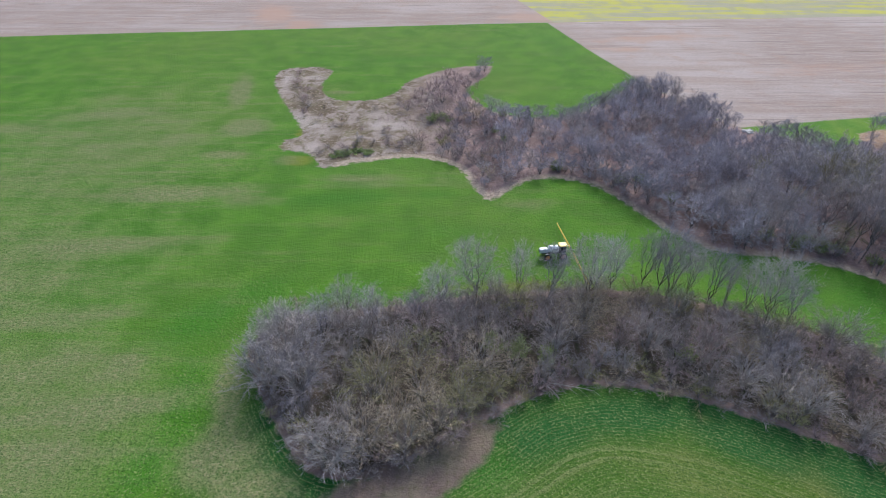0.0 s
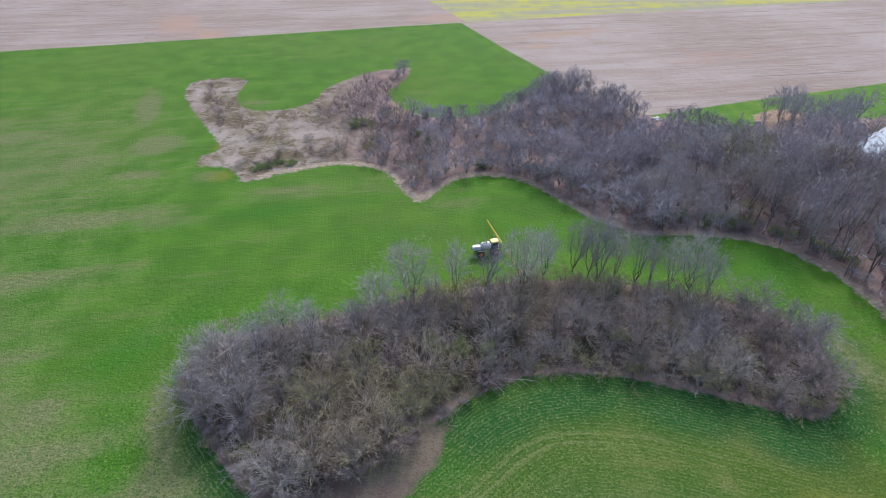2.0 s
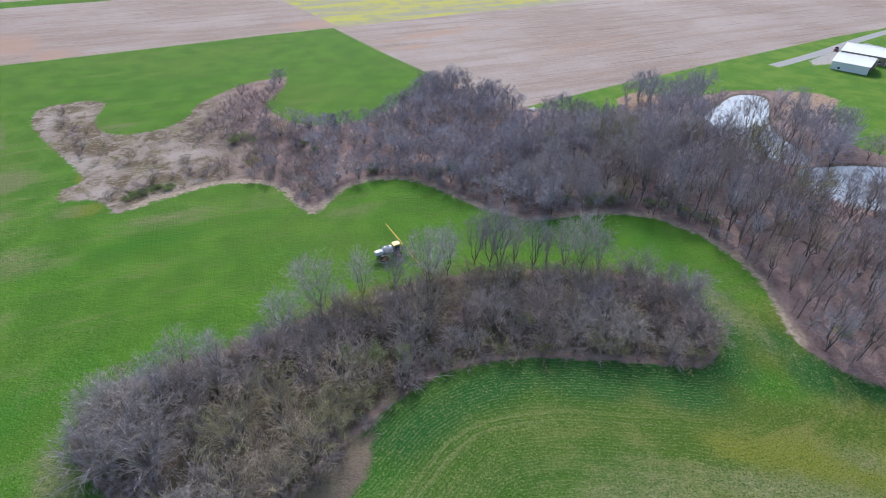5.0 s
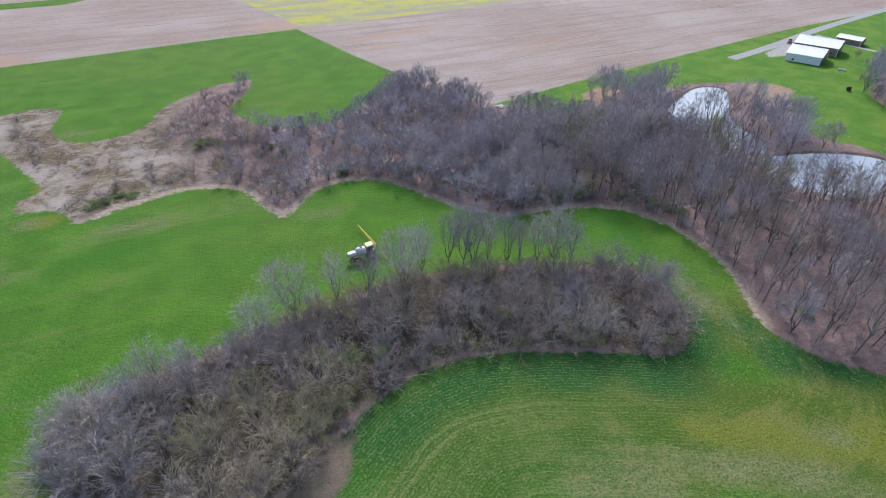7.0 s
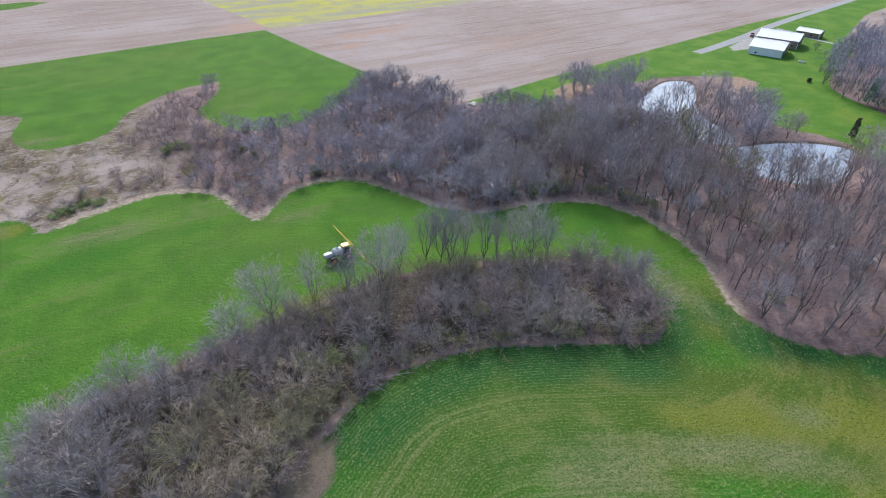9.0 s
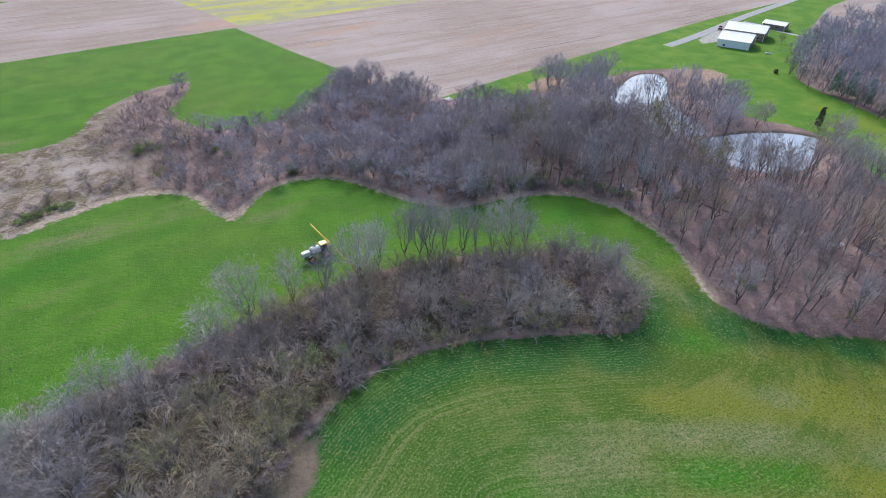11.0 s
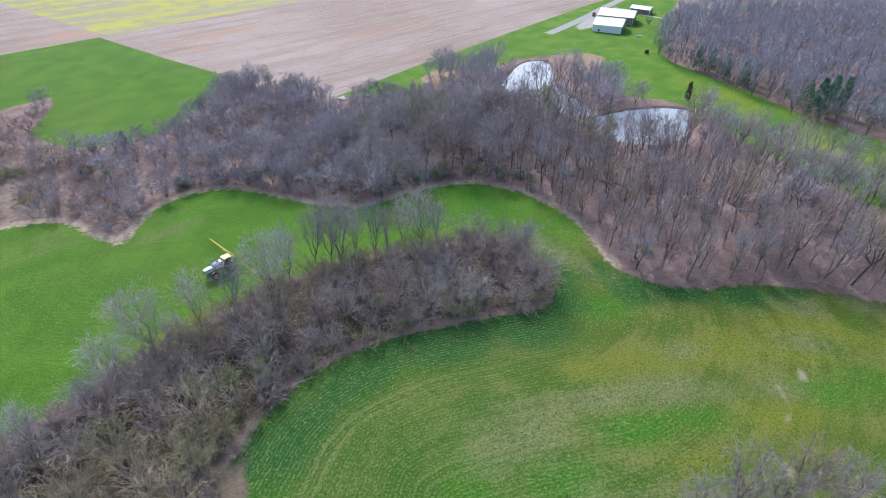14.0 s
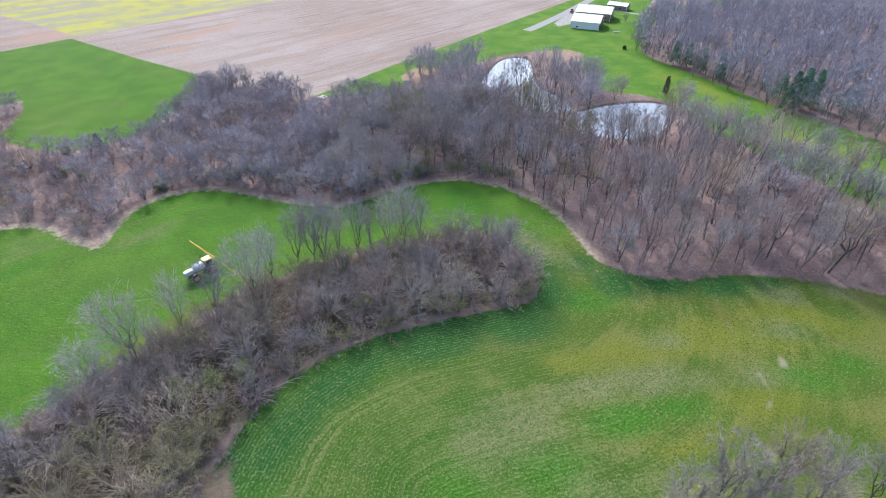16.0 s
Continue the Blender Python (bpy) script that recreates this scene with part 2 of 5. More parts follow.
    # dark patches beside both woods: lush crop with the trees' shade painted in
    lush_shade_south = [(94, 51, 6, 5, -30, .8), (95, 41, 7, 6, -35, 1.0), (103, 33, 9, 5, -42, 1.0), (110, 25, 8, 5, -45, 1.0), (118, 18, 7, 4, -45, .8),
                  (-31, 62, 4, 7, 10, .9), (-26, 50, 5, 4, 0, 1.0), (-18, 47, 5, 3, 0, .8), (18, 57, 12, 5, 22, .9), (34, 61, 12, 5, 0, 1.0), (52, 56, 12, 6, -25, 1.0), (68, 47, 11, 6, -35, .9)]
    lush_near = [(84, 42, 9, 6, -30, .7), (63, 20, 10, 4, -35, .8), (8, 50, 8, 5, 35, .6), (46, 23, 9, 6, -40, .7), (72, 15, 9, 4, -40, .7), (30, 28, 8, 12, -40, .7), (95, 1, 10, 5, -45, .6), (104, -3, 8, 5, -50, .6), (-10, 45, 4, 6, -50, .4)]
    # band of the small wood's shade painted along its south edge
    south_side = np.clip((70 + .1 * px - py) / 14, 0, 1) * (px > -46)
    dist["lush"] = np.maximum(blobs(px, py, lush_shade_south), .85 * south_side * np.exp(-(dist["clump"] / 8.5) ** 2))
    dist["vivid"] = np.maximum(blobs(px, py, lush_north), blobs(px, py, lush_near))
    dist["flower"] = blobs(px, py, [
        (68, 33, 10, 3.5, -38, .8), (78, 27, 10, 4, -38, .9), (87, 22, 9, 4, -40, .9), (97, 17, 9, 5, -42, 1.0), (110, 11, 10, 3.5, -45, 1.0), (101, 8, 8, 3, -40, .8), (84, 5, 9, 4, -45, .9),
        (114, 3, 9, 4, -48, .8), (-50, 184, 4, 6, 10, .9), (-48, 162, 6, 4, 0, 1.0), (66, 9, 10, 2.5, -40, .7), (-22, 85, 6, 4, 0, .9), (-10, 88, 8, 3, 0, .7),
        (230, 85, 10, 30, -15, .5), (205, 30, 8, 30, -10, .6), (14, 97, 18, 3, 4, .6)])
    # reddish subsoil that shows in the ploughed fields
    dist["ruddy"] = blobs(px, py, [(-109, 375, 14, 30, 18, .9), (-86, 346, 12, 14, 10, .9), (118, 315, 40, 8, 8, .7), (95, 292, 14, 6, 0, .6), (60, 365, 30, 14, 5, .8), (180, 260, 40, 9, 8, .5)])
    # matted pale straw in the wet corner
    dist["mats"] = blobs(px, py, [(-54, 198, 5, 7, 20, 1.0), (-50, 191, 4, 5, 0, .9), (-70, 242, 3, 14, 8, .8), (-20, 191, 10, 5, 0, .9), (-28, 205, 10, 5, 0, .6), (14, 248, 5, 8, -20, .9),
                                  (-43, 186, 7, 6, 0, .7), (-45, 172, 6, 6, 0, .7), (-58, 247, 8, 5, 0, .5)])
    # bare scrapes: a wheel mark and a washed-out patch with its rill
    dist["scrape"] = blobs(px, py, [(51.5, 37.5, 2.6, .5, 20, .7), (96.5, 6.2, 2.4, 1.0, 40, .85), (92.5, 5.2, 3.2, .9, 10, .7), (90, 8, 1.0, 4.5, 42, .55), (93, 1.5, 1.0, 4, 42, .55), (88, 6.5, 1.4, 3, 40, .5), (84, 4, 4, .9, 10, .55),
                                    (74, 0, 6, .9, 20, .7)])
    # gentle relief, with the pond and the creek sunk in
    z = np.array([noise.noise((x * 0.02, y * 0.02, 0.5)) * 0.25 + noise.noise((x * 0.2, y * 0.2, 3.0)) * 0.06
                  for x, y in zip(px, py)])
    z = z * np.clip((232 - px) / 30, 0, 1) * (px > -900)
    z = z - 0.9 * np.clip(dist["pond"] / 3.0 + 0.3, 0, 1) - 0.5 * np.clip(dist["creek"], 0, 1)
    me = bpy.data.meshes.new("ground")
    idx = np.arange(nx * ny).reshape(ny, nx)
    quads = np.stack([idx[:-1, :-1], idx[:-1, 1:], idx[1:, 1:], idx[1:, :-1]], -1).reshape(-1, 4)
    me.vertices.add(nx * ny)
    me.vertices.foreach_set("co", np.stack([px, py, z], 1).ravel())
    me.loops.add(quads.size)
    me.loops.foreach_set("vertex_index", quads.ravel())
    me.polygons.add(len(quads))
    me.polygons.foreach_set("loop_start", np.arange(len(quads)) * 4)
    me.polygons.foreach_set("use_smooth", np.ones(len(quads), bool))
    me.update(calc_edges=True)
    for name, values in dist.items():
        me.attributes.new(name, "FLOAT", "POINT").data.foreach_set("value", np.clip(values, -60, 60).astype(np.float32))
    ob = new("ground", me)
    me.materials.append(ground_material())
    return tagged(ob, "farmland of green crop, pale ploughed soil, lawn and woodland floor", "ground", kind="structure")


def ground_material():
    m, t, s = material("farmland", 0.95, 0.1)
    n = Net(t)
    p = n.place()
    wide, mid, fine, grain = n.noise(0.012, 4, p), n.noise(0.09, 4, p), n.noise(0.9, 3, p), n.noise(3.2, 3, p, 0.7)
    streak = n.noise(0.09, 4, n.place((0.35, 3.2, 1), radians(-7)))
    fur = n.noise(0.5, 3, n.place((0.12, 3.0, 1), radians(-8)))

    def edge(name, wobble=1.6, soft=0.5):
        w = n.math("MULTIPLY", n.math("SUBTRACT", n.noise(0.45, 4, p), 0.5), wobble * 2)
        return n.span(n.math("ADD", n.attr(name), w), -soft, soft)

    def amount(name, spread=0.6):
        return n.span(n.math("ADD", n.attr(name), n.math("MULTIPLY", n.math("SUBTRACT", n.math("ADD", n.math("MULTIPLY", mid, 0.6),
                      n.math("MULTIPLY", flow, 0.5)), 0.5), spread * 2)), 0.15, 0.85)

    sep = t.nodes.new("ShaderNodeSeparateXYZ")
    t.links.new(p, sep.inputs[0])
    south = n.math("MULTIPLY", n.span(n.math("ADD", sep.outputs[1], n.math("MULTIPLY", sep.outputs[0], 0.1)), 62, 76, 1, 0), n.span(sep.outputs[0], -46, -34))
    # rows of the drill follow the small wood's edge on the near side
    ring = n.attr("clump")
    rows = n.math("SINE", n.math("MULTIPLY", n.math("ADD", ring, n.math("MULTIPLY", mid, 2.0)), 9.0))
    rows = n.math("MULTIPLY", rows, n.math("MULTIPLY", n.span(ring, -58, -40, 0, 1), n.math("ADD", n.math("MULTIPLY", n.math("MULTIPLY", south, n.span(sep.outputs[0], 60, 90, 1, 0.35)), 0.75), 0.05)))
    green = n.mix(n.span(mid, 0.35, 0.68), (0.05, 0.143, 0.0115), (0.077, 0.193, 0.0145))
    green = n.mix(n.span(wide, 0.4, 0.66, 0, 0.4), green, (0.11, 0.17, 0.028))
    green = n.mix(n.span(streak, 0.5, 0.72, 0, 0.3), green, (0.13, 0.16, 0.055))
    arc_at = t.nodes.new("ShaderNodeCombineXYZ")
    for k, v in enumerate((n.math("MULTIPLY", ring, 0.4), n.math("MULTIPLY", sep.outputs[0], 0.06), n.math("MULTIPLY", sep.outputs[1], 0.06))):
        t.links.new(v, arc_at.inputs[k])
    arcs = n.noise(1.0, 4, arc_at.outputs[0], 0.6)
    flow = n.math("ADD", n.math("MULTIPLY", arcs, south), n.math("MULTIPLY", streak, n.math("SUBTRACT", 1.0, south)))
    olive_at = n.span(n.math("ADD", n.math("MULTIPLY", arcs, 0.45), n.math("MULTIPLY", mid, 0.55)), 0.38, 0.62)
    east = n.span(sep.outputs[0], 35, 75)
    olive = n.mix(olive_at, n.mix(east, (0.043, 0.102, 0.014), (0.078, 0.112, 0.017)), n.mix(east, (0.07, 0.114, 0.022), (0.138, 0.138, 0.034)))
    green = n.mix(n.math("MULTIPLY", south, 0.8), green, olive)
    green = n.mix(n.math("MULTIPLY", n.math("MULTIPLY", south, n.span(sep.outputs[0], 20, 70, 0, 0.8)), n.span(n.math("ADD", n.math("MULTIPLY", arcs, 0.5), n.math("MULTIPLY", mid, 0.5)), 0.45, 0.64)), green, (0.17, 0.165, 0.05))
    green = n.mix(amount("vivid", 0.6), green, (0.042, 0.148, 0.011))
    # one dark green for lush crop and for the painted shade
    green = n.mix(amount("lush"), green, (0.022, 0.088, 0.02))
    green = n.mix(n.math("MULTIPLY", amount("flower", 0.8), 0.8), green, (0.15, 0.165, 0.02))
    thin = n.mix(n.span(fine, 0.4, 0.65), (0.115, 0.15, 0.055), (0.185, 0.178, 0.09))
    thin = n.mix(n.span(n.noise(1.7, 4, n.place((0.6, 1.5, 1), radians(-7)), 0.75), 0.5, 0.66, 0, 0.85), thin, (0.26, 0.245, 0.14))
    green = n.mix(n.math("MULTIPLY", amount("pale", 0.7), 0.9), green, thin)
    green = n.mix(n.math("MULTIPLY", n.span(rows, 0.0, 1.0, 0, 0.5), n.span(fine, 0.35, 0.65)), green, (0.2, 0.215, 0.09))
    track = n.math("ABSOLUTE", n.math("SUBTRACT", n.math("MODULO", n.math("ADD", n.math("MULTIPLY", n.math("ADD", ring, n.math("MULTIPLY", mid, 3.0)), -1.0), 200.0), 17.0), 8.5))
    track = n.math("ABSOLUTE", n.math("SUBTRACT", track, 0.9))
    track = n.math("MULTIPLY", n.span(track, 0.1, 0.5, 0.4, 0), n.math("MULTIPLY", south, n.span(sep.outputs[0], 55, 78, 1, 0)))
    green = n.mix(n.math("MULTIPLY", track, n.span(wide, 0.35, 0.6)), green, (0.25, 0.235, 0.12))
    green = n.mix(n.span(grain, 0.49, 0.64, 0, 0.72), green, (0.02, 0.064, 0.01))
    green = n.mix(n.span(n.noise(1.15, 4, n.place((0.7, 1.4, 1), radians(-7)), 0.7), 0.57, 0.7, 0, 0.5), green, (0.025, 0.08, 0.012))
    green = n.mix(n.span(n.noise(2.6, 3, n.place((1, 1, 1), 1.0), 0.7), 0.55, 0.64, 0, 0.6), green, (0.2, 0.225, 0.09))
    green = n.mix(n.span(n.attr("scrape"), 0.3, 0.7, 0, 0.65), green, (0.33, 0.295, 0.22))
    col = green
    # lawn by the farmyard
    lawn = n.mix(n.span(mid, 0.35, 0.7), (0.07, 0.165, 0.02), (0.12, 0.21, 0.03))
    lawn = n.mix(amount("flower"), lawn, (0.17, 0.21, 0.03))
    lawn = n.mix(n.span(fine, 0.5, 0.8, 0, 0.4), lawn, (0.05, 0.12, 0.015))
    col = n.mix(edge("lawn", 1.0), col, lawn)
    # ploughed soil with stubble lines
    soil = n.mix(n.span(wide, 0.35, 0.65), (0.255, 0.2, 0.178), (0.335, 0.285, 0.265))
    soil = n.mix(n.span(mid, 0.5, 0.78, 0, 0.6), soil, (0.29, 0.18, 0.135))
    soil = n.mix(n.span(fur, 0.42, 0.65, 0, 0.55), soil, (0.4, 0.345, 0.315))
    soil = n.mix(n.span(n.noise(0.16, 3, n.place((0.1, 3.0, 1), radians(-8))), 0.6, 0.68, 0, 0.6), soil, (0.13, 0.1, 0.085))
    soil = n.mix(n.span(n.noise(0.05, 3, n.place((0.15, 2.2, 1), radians(-8))), 0.45, 0.65, 0, 0.5), soil, (0.25, 0.185, 0.155))
    soil = n.mix(n.span(fine, 0.55, 0.8, 0, 0.5), soil, (0.2, 0.155, 0.13))
    clod = n.noise(1.1, 5, n.place((0.6, 1.6, 1), radians(-8)), 0.8)
    soil = n.mix(n.span(clod, 0.5, 0.68, 0, 0.55), soil, (0.17, 0.125, 0.105))
    soil = n.mix(n.span(clod, 0.46, 0.3, 0, 0.5), soil, (0.46, 0.405, 0.375))
    soil = n.mix(n.math("MULTIPLY", amount("ruddy"), 0.7), soil, (0.36, 0.235, 0.18))
    col = n.mix(edge("bare", 1.0, 0.7), col, soil)
    # field with yellow weeds
    weeds = n.mix(n.span(n.noise(0.035, 4, n.place((0.35, 2.4, 1), radians(-5))), 0.42, 0.58), (0.29, 0.275, 0.2), (0.38, 0.365, 0.08))
    weeds = n.mix(n.span(mid, 0.45, 0.65, 0, 0.8), weeds, (0.27, 0.27, 0.17))
    col = n.mix(edge("yellow", 1.0), col, weeds)
    # wild ground: straw in the wet corner, leaf litter under the trees, a pale verge
    wood = n.span(n.math("ADD", sep.outputs[0], n.math("MULTIPLY", mid, 40.0)), -2, 34)
    mats = n.noise(0.13, 3, n.place((1, 1, 1), 0.6), 0.6, 1.0)
    straw = n.mix(n.span(mats, 0.42, 0.6), (0.13, 0.1, 0.066), (0.29, 0.24, 0.21))
    straw = n.mix(n.span(mid, 0.52, 0.7, 0, 0.7), straw, (0.17, 0.155, 0.07))
    straw = n.mix(n.math("MULTIPLY", amount("mats", 0.7), 0.75), straw, (0.4, 0.345, 0.315))
    straw = n.mix(n.span(n.noise(0.3, 4, n.place((1, 1, 1), 2.0), 0.65), 0.54, 0.66, 0, 0.75), straw, (0.1, 0.092, 0.04))
    straw = n.mix(n.span(fine, 0.52, 0.68, 0, 0.7), straw, (0.36, 0.305, 0.27))
    straw = n.mix(n.span(grain, 0.48, 0.66, 0, 0.7), straw, (0.08, 0.064, 0.045))
    litter = n.mix(n.span(mid, 0.35, 0.65), (0.18, 0.125, 0.115), (0.3, 0.215, 0.2))
    litter = n.mix(n.span(fine, 0.45, 0.75, 0, 0.7), litter, (0.14, 0.1, 0.08))
    litter = n.mix(n.span(grain, 0.55, 0.8, 0, 0.6), litter, (0.3, 0.245, 0.22))
    verge = n.mix(n.span(fine, 0.4, 0.7), (0.28, 0.225, 0.175), (0.41, 0.34, 0.275))
    verge = n.mix(n.span(grain, 0.5, 0.75, 0, 0.5), verge, (0.2, 0.15, 0.11))
    wild = n.mix(wood, straw, litter)
    wild = n.mix(n.span(n.math("ADD", n.attr("verge"), n.math("MULTIPLY", mid, 3.0)), 3.2, 5.0, 0.95, 0), wild, verge)
    col = n.mix(edge("wild", 2.2, 0.8), col, wild)
    # humus darkened to stand in for shade under the small wood's tangle
    shaded_humus = n.mix(n.span(mid, 0.35, 0.65), (0.06, 0.05, 0.036), (0.11, 0.085, 0.066))
    shaded_humus = n.mix(n.span(fine, 0.5, 0.7, 0, 0.6), shaded_humus, (0.05, 0.065, 0.024))
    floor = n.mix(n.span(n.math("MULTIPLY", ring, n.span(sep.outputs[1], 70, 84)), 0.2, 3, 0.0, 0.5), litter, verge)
    floor = n.mix(n.span(ring, 0.6, 3.0, 0.25, 1), floor, shaded_humus)
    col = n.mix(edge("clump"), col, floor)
    # dirt takes in the same dark floor, standing in for the wood's shade
    col = n.mix(edge("dirt", 1.6, 0.9), col, n.mix(n.span(mid, 0.3, 0.7, 0.0, 0.6), n.mix(0.35, litter, shaded_humus), (0.1, 0.11, 0.045)))
    col = n.mix(n.span(n.attr("far_wood"), 3.0, 5.0), col, litter)
    col = n.mix(edge("reeds", 2.0, 1.0), col, n.mix(n.span(fine, 0.4, 0.7), (0.25, 0.17, 0.12), (0.4, 0.3, 0.24)))
    gravel = n.mix(n.span(fine, 0.4, 0.7), (0.3, 0.29, 0.28), (0.43, 0.42, 0.4))
    col = n.mix(edge("yard", 1.6, 1.2), col, gravel)
    mud = n.mix(n.span(fine, 0.4, 0.7), (0.09, 0.07, 0.055), (0.16, 0.13, 0.1))
    col = n.mix(n.span(n.attr("creek"), -0.3, 0.3), col, mud)
    col = n.mix(n.span(n.attr("pond"), -2.0, 0.0), col, mud)
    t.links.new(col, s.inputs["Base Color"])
    n.bump(n.math("ADD", n.math("MULTIPLY", fine, 0.6), n.math("MULTIPLY", grain, 0.4)), 0.9, 0.5, s)
    return m


lay_ground()


def part(name, bm, mat, parent, label=""):
    """Links a bmesh as one mesh under a thing or a part."""
    me = bpy.data.meshes.new(name)
    if isinstance(bm, tuple):
        me.from_pydata(*bm)
    else:
        bm.to_mesh(me)
        bm.free()
    me.materials.append(mat)
    ob = new(name, me)
    ob.parent = parent
    if label:
        ob["label"] = label
    return ob


def thing(name, at, label, category, group="", turn=0.0):
    ob = new(name)
    ob.matrix_basis = pose(*at, 0, 0, turn)
    return tagged(ob, label, category, group)


def sheet(name, outline, z, mat, label, category):
    """A flat piece of the setting inside an outline."""
    bm = bmesh.new()
    f = bm.faces.new([bm.verts.new((x, y, z)) for x, y in outline])
    if f.normal.z < 0:
        bmesh.ops.reverse_faces(bm, faces=[f])
    bm.normal_update()
    bmesh.ops.triangulate(bm, faces=bm.faces[:])
    bmesh.ops.recalc_face_normals(bm, faces=bm.faces[:])
    ob = part(name, bm, mat, None)
    return tagged(ob, label, category, kind="structure")


def water_material():
    m, t, s = material("pond_water", 0.12, 0.8)
    n = Net(t)
    p = n.place()
    # pale base colour stands in for bright sky reflected in the water
    s.inputs["Base Color"].default_value = (0.28, 0.32, 0.37, 1)
    n.bump(n.noise(1.6, 3, p), 0.12, 0.05, s)
    return m


WATER = water_material()
sheet("water", POND_WEST, -0.35, WATER, "still pond water reflecting a pale sky, partly painted in its colour", "pond")
sheet("water", POND_EAST, -0.35, WATER, "still pond water reflecting a pale sky, partly painted in its colour", "pond")


def ribbon(name, line, width, z, mat, label, category):
    """A strip of road or water along a line."""
    line = smooth(line, 2, False)
    a, b = [], []
    for k, (x, y) in enumerate(line):
        (x0, y0), (x1, y1) = line[max(k - 1, 0)], line[min(k + 1, len(line) - 1)]
        d = math.hypot(x1 - x0, y1 - y0)
        nx, ny = -(y1 - y0) / d * width / 2, (x1 - x0) / d * width / 2
        a.append((x + nx, y + ny, z)), b.append((x - nx, y - ny, z))
    n = len(line)
    faces = [(k, n + k, n + k + 1, k + 1) for k in range(n - 1)]
    return tagged(part(name, (a + b, [], faces), mat, None), label, category, kind="structure")


ASPHALT = plain("gravel_road", (0.27, 0.27, 0.275), (0.38, 0.38, 0.38), 0.5, 0.9, 0.2)
ribbon("water", CREEK, 1.1, -0.3, WATER, "narrow creek winding through leaf litter", "creek")
ribbon("road", [(246, 194), (262, 196), (300, 204), (345, 216), (420, 230), (600, 262)], 5.5, 0.05, ASPHALT, "pale grey gravel farm road", "road")
ribbon("driveway", [(335, 209), (331, 190), (331, 175), (336, 150), (345, 120)], 2.6, 0.06, ASPHALT, "narrow pale gravel track", "track")


# ---- trees ----
def tubes(rows, sides):
    """Open tapered tubes: rows of start, end, start radius, end radius."""
    verts, faces = [], []
    for a, b, ra, rb in rows:
        d = (b - a).normalized()
        u = d.orthogonal().normalized()
        v = d.cross(u)
        k = len(verts)
        for c, r in ((a, ra), (b, rb)):
            if r <= 0:
                verts.append(c)
                continue
            for s in range(sides):
                g = 2 * math.pi * s / sides
                verts.append(c + (u * math.cos(g) + v * math.sin(g)) * r)
        if rb <= 0:
            faces += [(k + s, k + (s + 1) % sides, k + sides) for s in range(sides)]
        else:
            faces += [(k + s, k + (s + 1) % sides, k + sides + (s + 1) % sides, k + sides + s) for s in range(sides)]
    return verts, [], faces


def blades(rows):
    """Thin twigs: rows of start, end, width."""
    verts, faces = [], []
    for a, b, w in rows:
        d = b - a
        side = d.cross(Vector((random.gauss(0, 1), random.gauss(0, 1), random.gauss(0, 1)))).normalized() * w
        k = len(verts)
        verts += [a - side, a + side, b]
        faces.append((k, k + 1, k + 2))
    return verts, [], faces


def join(*parts):
    verts, faces = [], []
    for v, _, f in parts:
        k = len(verts)
        verts += v
        faces += [tuple(i + k for i in q) for q in f]
    return verts, [], faces


def tilt(d, angle, around):
    """Direction d bent by an angle towards a compass direction around itself."""
    u = d.orthogonal().normalized()
    v = d.cross(u)
    return (d * math.cos(angle) + (u * math.cos(around) + v * math.sin(around)) * math.sin(angle)).normalized()


def limb(p, d, length, r, pieces, wander, lift, out, tip=0.35):
    """Adds a bent limb to out and returns its joints with directions."""
    joints = []
    for k in range(pieces):
        d = (d + Vector((random.gauss(0, wander), random.gauss(0, wander), random.gauss(0, wander) + lift))).normalized()
        q = p + d * (length / pieces)
        r0, r1 = r * (1 - (1 - tip) * k / pieces), r * (1 - (1 - tip) * (k + 1) / pieces)
        out.append((p, q, r0, r1))
        joints.append((q, d, r1))
        p = q
    return joints


